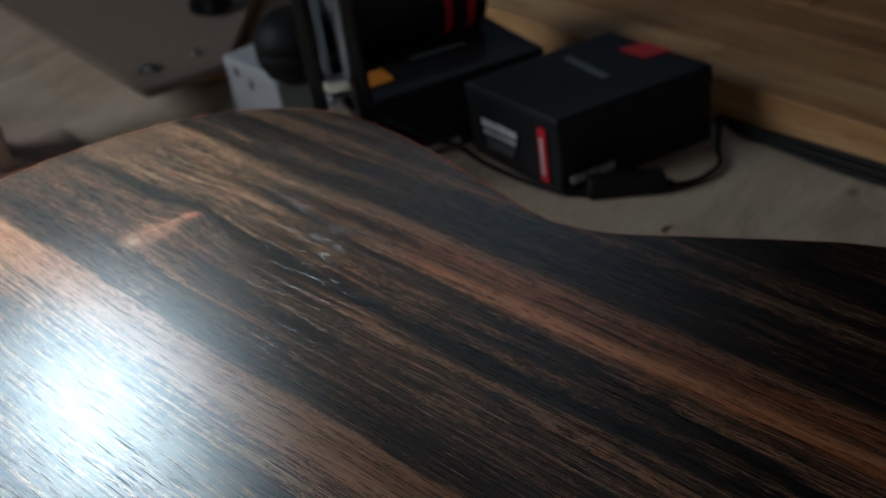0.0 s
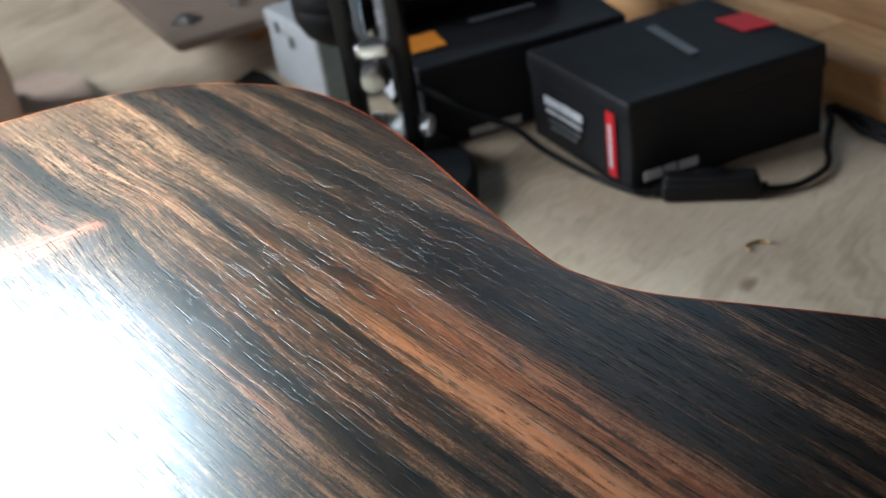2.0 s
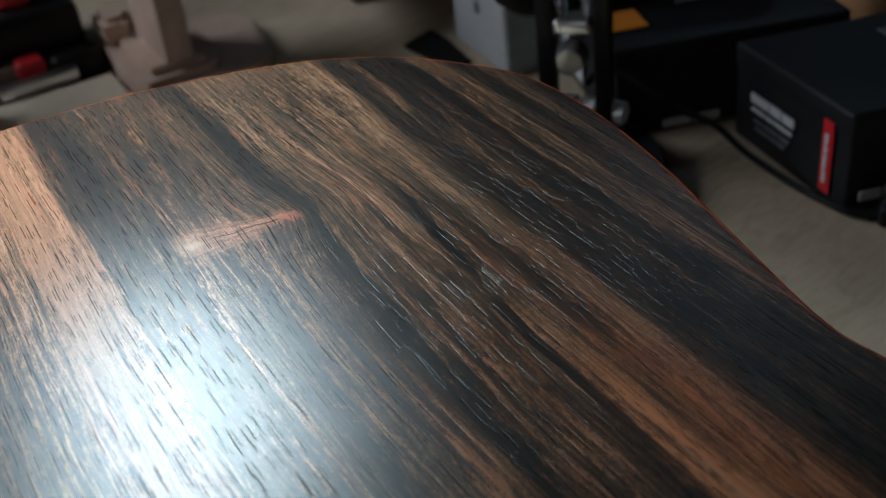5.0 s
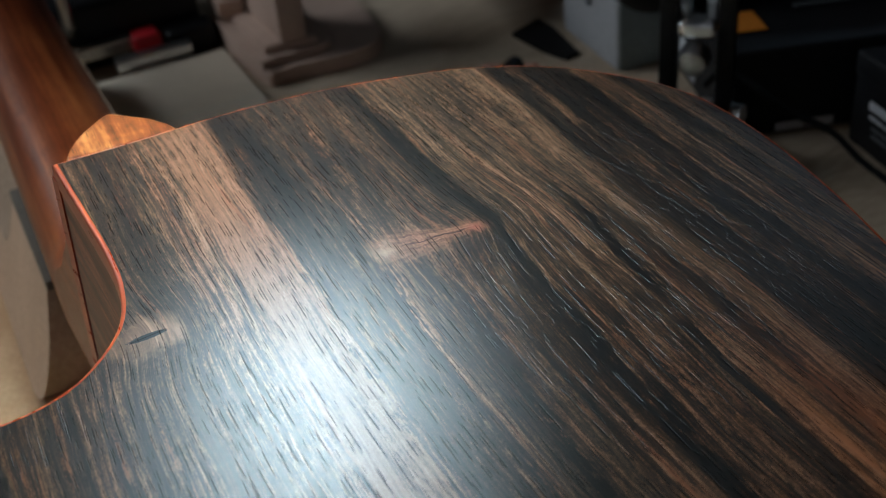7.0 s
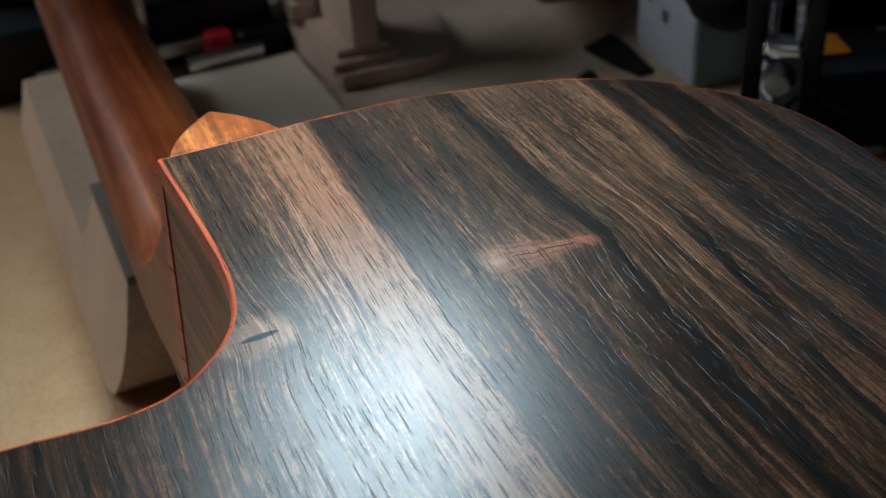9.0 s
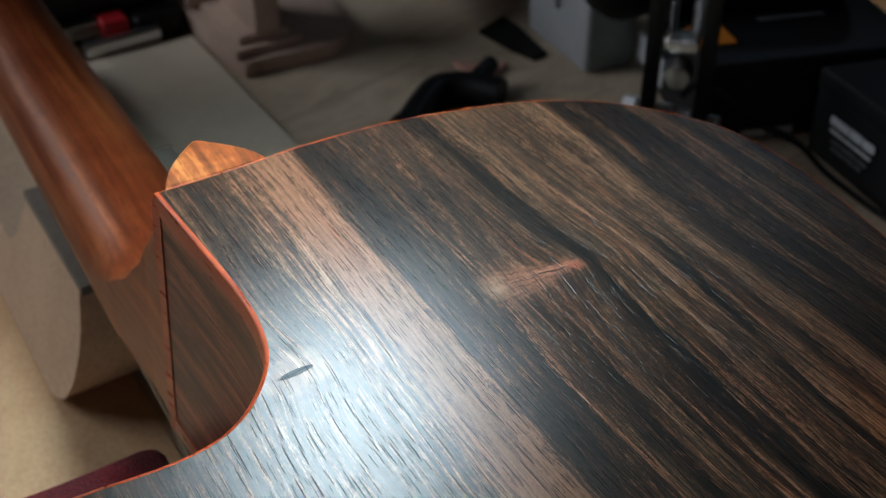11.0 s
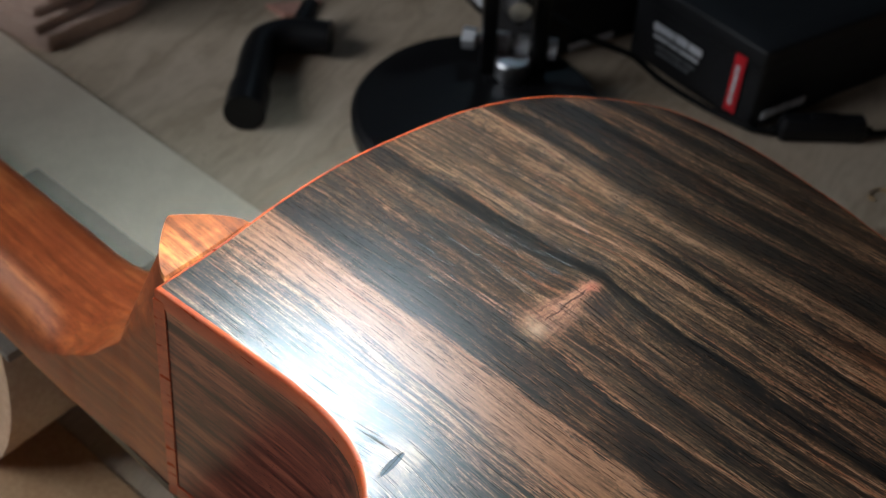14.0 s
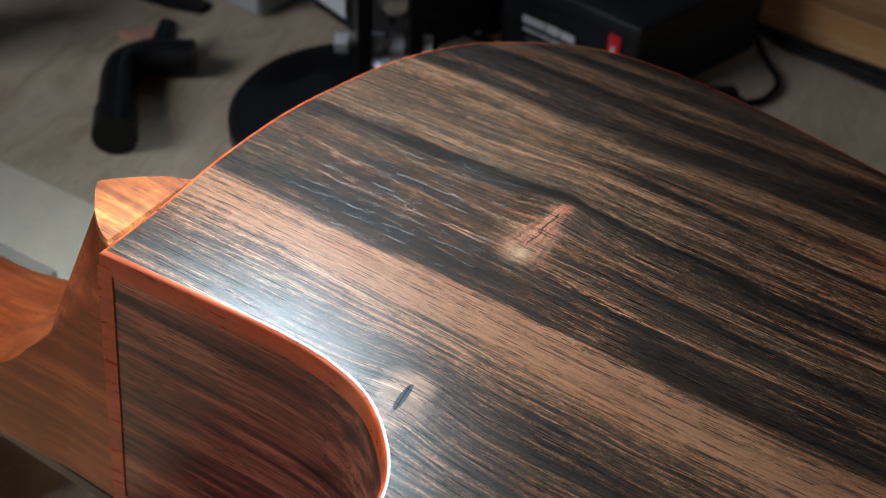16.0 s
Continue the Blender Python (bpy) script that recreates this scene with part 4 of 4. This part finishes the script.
# thin flat black wedge between the jig plate and the grey carton
tagged(part("black_wedge", prism([(-0.2257, 0.7560), (-0.2010, 0.7375), (-0.1830, 0.7270), (-0.1765, 0.7360), (-0.2020, 0.7690), (-0.2150, 0.7800)], 0.0, 0.003, 0.0006), RUBBER), "thin flat black wedge on the bench beside the jig plate", "offcut")

jig = thing("jig_plate", pose(0, 0, 0), "fibreboard jig plate on feet with bolts and a black knob", "jig")
outline = [(-0.2505, 0.7585), (-0.2033, 0.7890), (-0.2010, 0.7930), (-0.2010, 0.812), (-0.2035, 0.9345), (-0.2070, 1.12), (-0.540, 1.12), (-0.2600, 0.7660), (-0.2580, 0.7610), (-0.2550, 0.7585)]
part("plate", prism(outline, 0.0275, 0.034, 0.001), JIGBOARD, jig)
for px, py in ((-0.225, 0.86), (-0.25, 1.0), (-0.38, 1.0)):
    part("foot", block((px - 0.015, py - 0.015, 0.0), (px + 0.015, py + 0.015, 0.0275), 0.001), OAK, jig)
for px, py, r in ((-0.2605, 0.7965, 0.0065), (-0.230, 0.8197, 0.004)):
    part("bolt", lathe([(0, 0), (r, 0), (r, 0.003), (r * 0.8, 0.0042), (0, 0.0042)], 6, pose(px, py, 0.034)), POLISHED, jig, "zinc bolt head")
    part("washer", lathe([(0, 0), (r * 1.5, 0), (r * 1.5, 0.0008), (0, 0.0008)], 20, pose(px, py, 0.034)), STEEL, jig, "steel washer")
star = [((0.0155 + 0.0035 * math.cos(5 * a)) * math.cos(a) - 0.234, (0.0155 + 0.0035 * math.cos(5 * a)) * math.sin(a) + 0.915) for a in [k * math.pi / 20 for k in range(40)]]
part("knob", prism(star, 0.037, 0.051, 0.002), BLACK, jig, "black star knob")
part("stud", lathe([(0, 0), (0.006, 0), (0.006, 0.020), (0, 0.020)], 12, pose(-0.234, 0.915, 0.034)), STEEL, jig, "steel stud")

caul = thing("caul", STRIP, "pinkish fibreboard caul built of stepped plates, standing on the bench", "caul")
plan = [(p.x, p.y) for p in spline([(-0.040, 0.013, 0), (0.046, 0.0145, 0), (0.0525, 0.030, 0), (0.058, 0.070, 0), (0.050, 0.090, 0), (0.030, 0.099, 0), (-0.040, 0.100, 0), (-0.050, 0.050, 0)], 6, True)]
part("base", prism(plan, 0.0, 0.010, 0.0015), FIBRE, caul)
plan = [(p.x, p.y) for p in spline([(-0.046, 0.011, 0), (0.040, 0.0135, 0), (0.046, 0.022, 0), (0.046, 0.056, 0), (0.030, 0.064, 0), (-0.040, 0.060, 0), (-0.054, 0.030, 0)], 6, True)]
part("step", prism(plan, 0.010, 0.0155, 0.0012), FIBRE, caul)
plan = [(-0.034, 0.018), (0.040, 0.0205), (0.042, 0.054), (-0.034, 0.052)]
part("step", prism(plan, 0.0155, 0.0205, 0.0012), FIBRE, caul)
part("upright", block((-0.018, 0.030, 0.0205), (0.044, 0.048, 0.13), 0.003), FIBRE, caul)
part("cheek", prism([(-0.050, 0.012), (-0.022, 0.012), (-0.020, 0.026), (-0.030, 0.034), (-0.052, 0.030)], 0.0155, 0.034, 0.004), FIBRE, caul)

clamp = thing("bar_clamp", STRIP, "black bar clamp with steel bars and red pads on the bench", "clamp")
part("bar", block((-0.0175, -0.061, 0.007), (-0.0085, -0.0125, 0.0155), 0.0012), POLISHED, clamp, "bright steel bar")
part("rail", block((-0.037, -0.150, 0.012), (-0.027, -0.037, 0.0215), 0.001), STEEL, clamp, "dull grey rail")
part("jaw", block((-0.085, -0.190, 0.0), (-0.0380, 0.004, 0.046), 0.006, 3), BLACK, clamp)
part("toe", block((-0.040, -0.026, 0.0), (-0.0190, 0.008, 0.020), 0.005, 3), BLACK, clamp)
part("heel", block((-0.130, -0.165, 0.0), (-0.084, -0.005, 0.085), 0.008, 3), BLACK, clamp)
part("pad", block((-0.0375, -0.046, 0.011), (-0.0200, -0.028, 0.0225), 0.003, 3), RED, clamp, "red jaw pad")
part("knob", lathe([(0, 0), (0.010, 0), (0.0125, 0.003), (0.0125, 0.012), (0.009, 0.016), (0, 0.0165)], 20, pose(-0.0640, -0.030, 0.0455)), RED, clamp, "red round knob")
part("lever", tube([(-0.046, -0.0795, 0.020), (-0.030, -0.0800, 0.045), (-0.028, -0.0800, 0.075)], [0.0042, 0.0036, 0.0042], 12), STEEL, clamp, "bare steel lever")

# ---- small marks ----
for dx, dz in ((0.006, 0.036), (0.024, 0.030)):
    flat("mark", box3, GREYPRINT, (-0.0012, 0.060 - dx, dz), (0, -1, 0), Z, 0.004, 0.007, "small grey printed mark")

# ---- shavings on the bench ----
def shaving(m, radius, turns, height):
    """A thin curl of wood lying on the bench."""
    inner, outer = [], []
    for i in range(25):
        a = turns * 2 * math.pi * i / 24
        r = radius * (1.0 - 0.25 * i / 24)
        inner.append(Vector((r * math.cos(a), r * math.sin(a) * 0.6, 0.0)))
        outer.append(Vector((r * 1.05 * math.cos(a), r * 1.05 * math.sin(a) * 0.6, height)))
    ribbon = [[p, q, q * 1.04 + Vector((0, 0, 0.0001)), p * 1.04] for p, q in zip(inner, outer)]
    ob = part("wood_shaving", loft(ribbon), SPRUCE, None, "", True, m)
    return tagged(ob, "small pale curl of wood shaving on the bench", "wood shaving", "shavings on the bench")


shaving(pose(0.0905, 0.5400, 0.0003, 0, 0, 25), 0.0062, 0.62, 0.0016)
shaving(pose(0.1735, 0.6362, 0.0003, 0, 0, -40), 0.0050, 0.45, 0.0018)
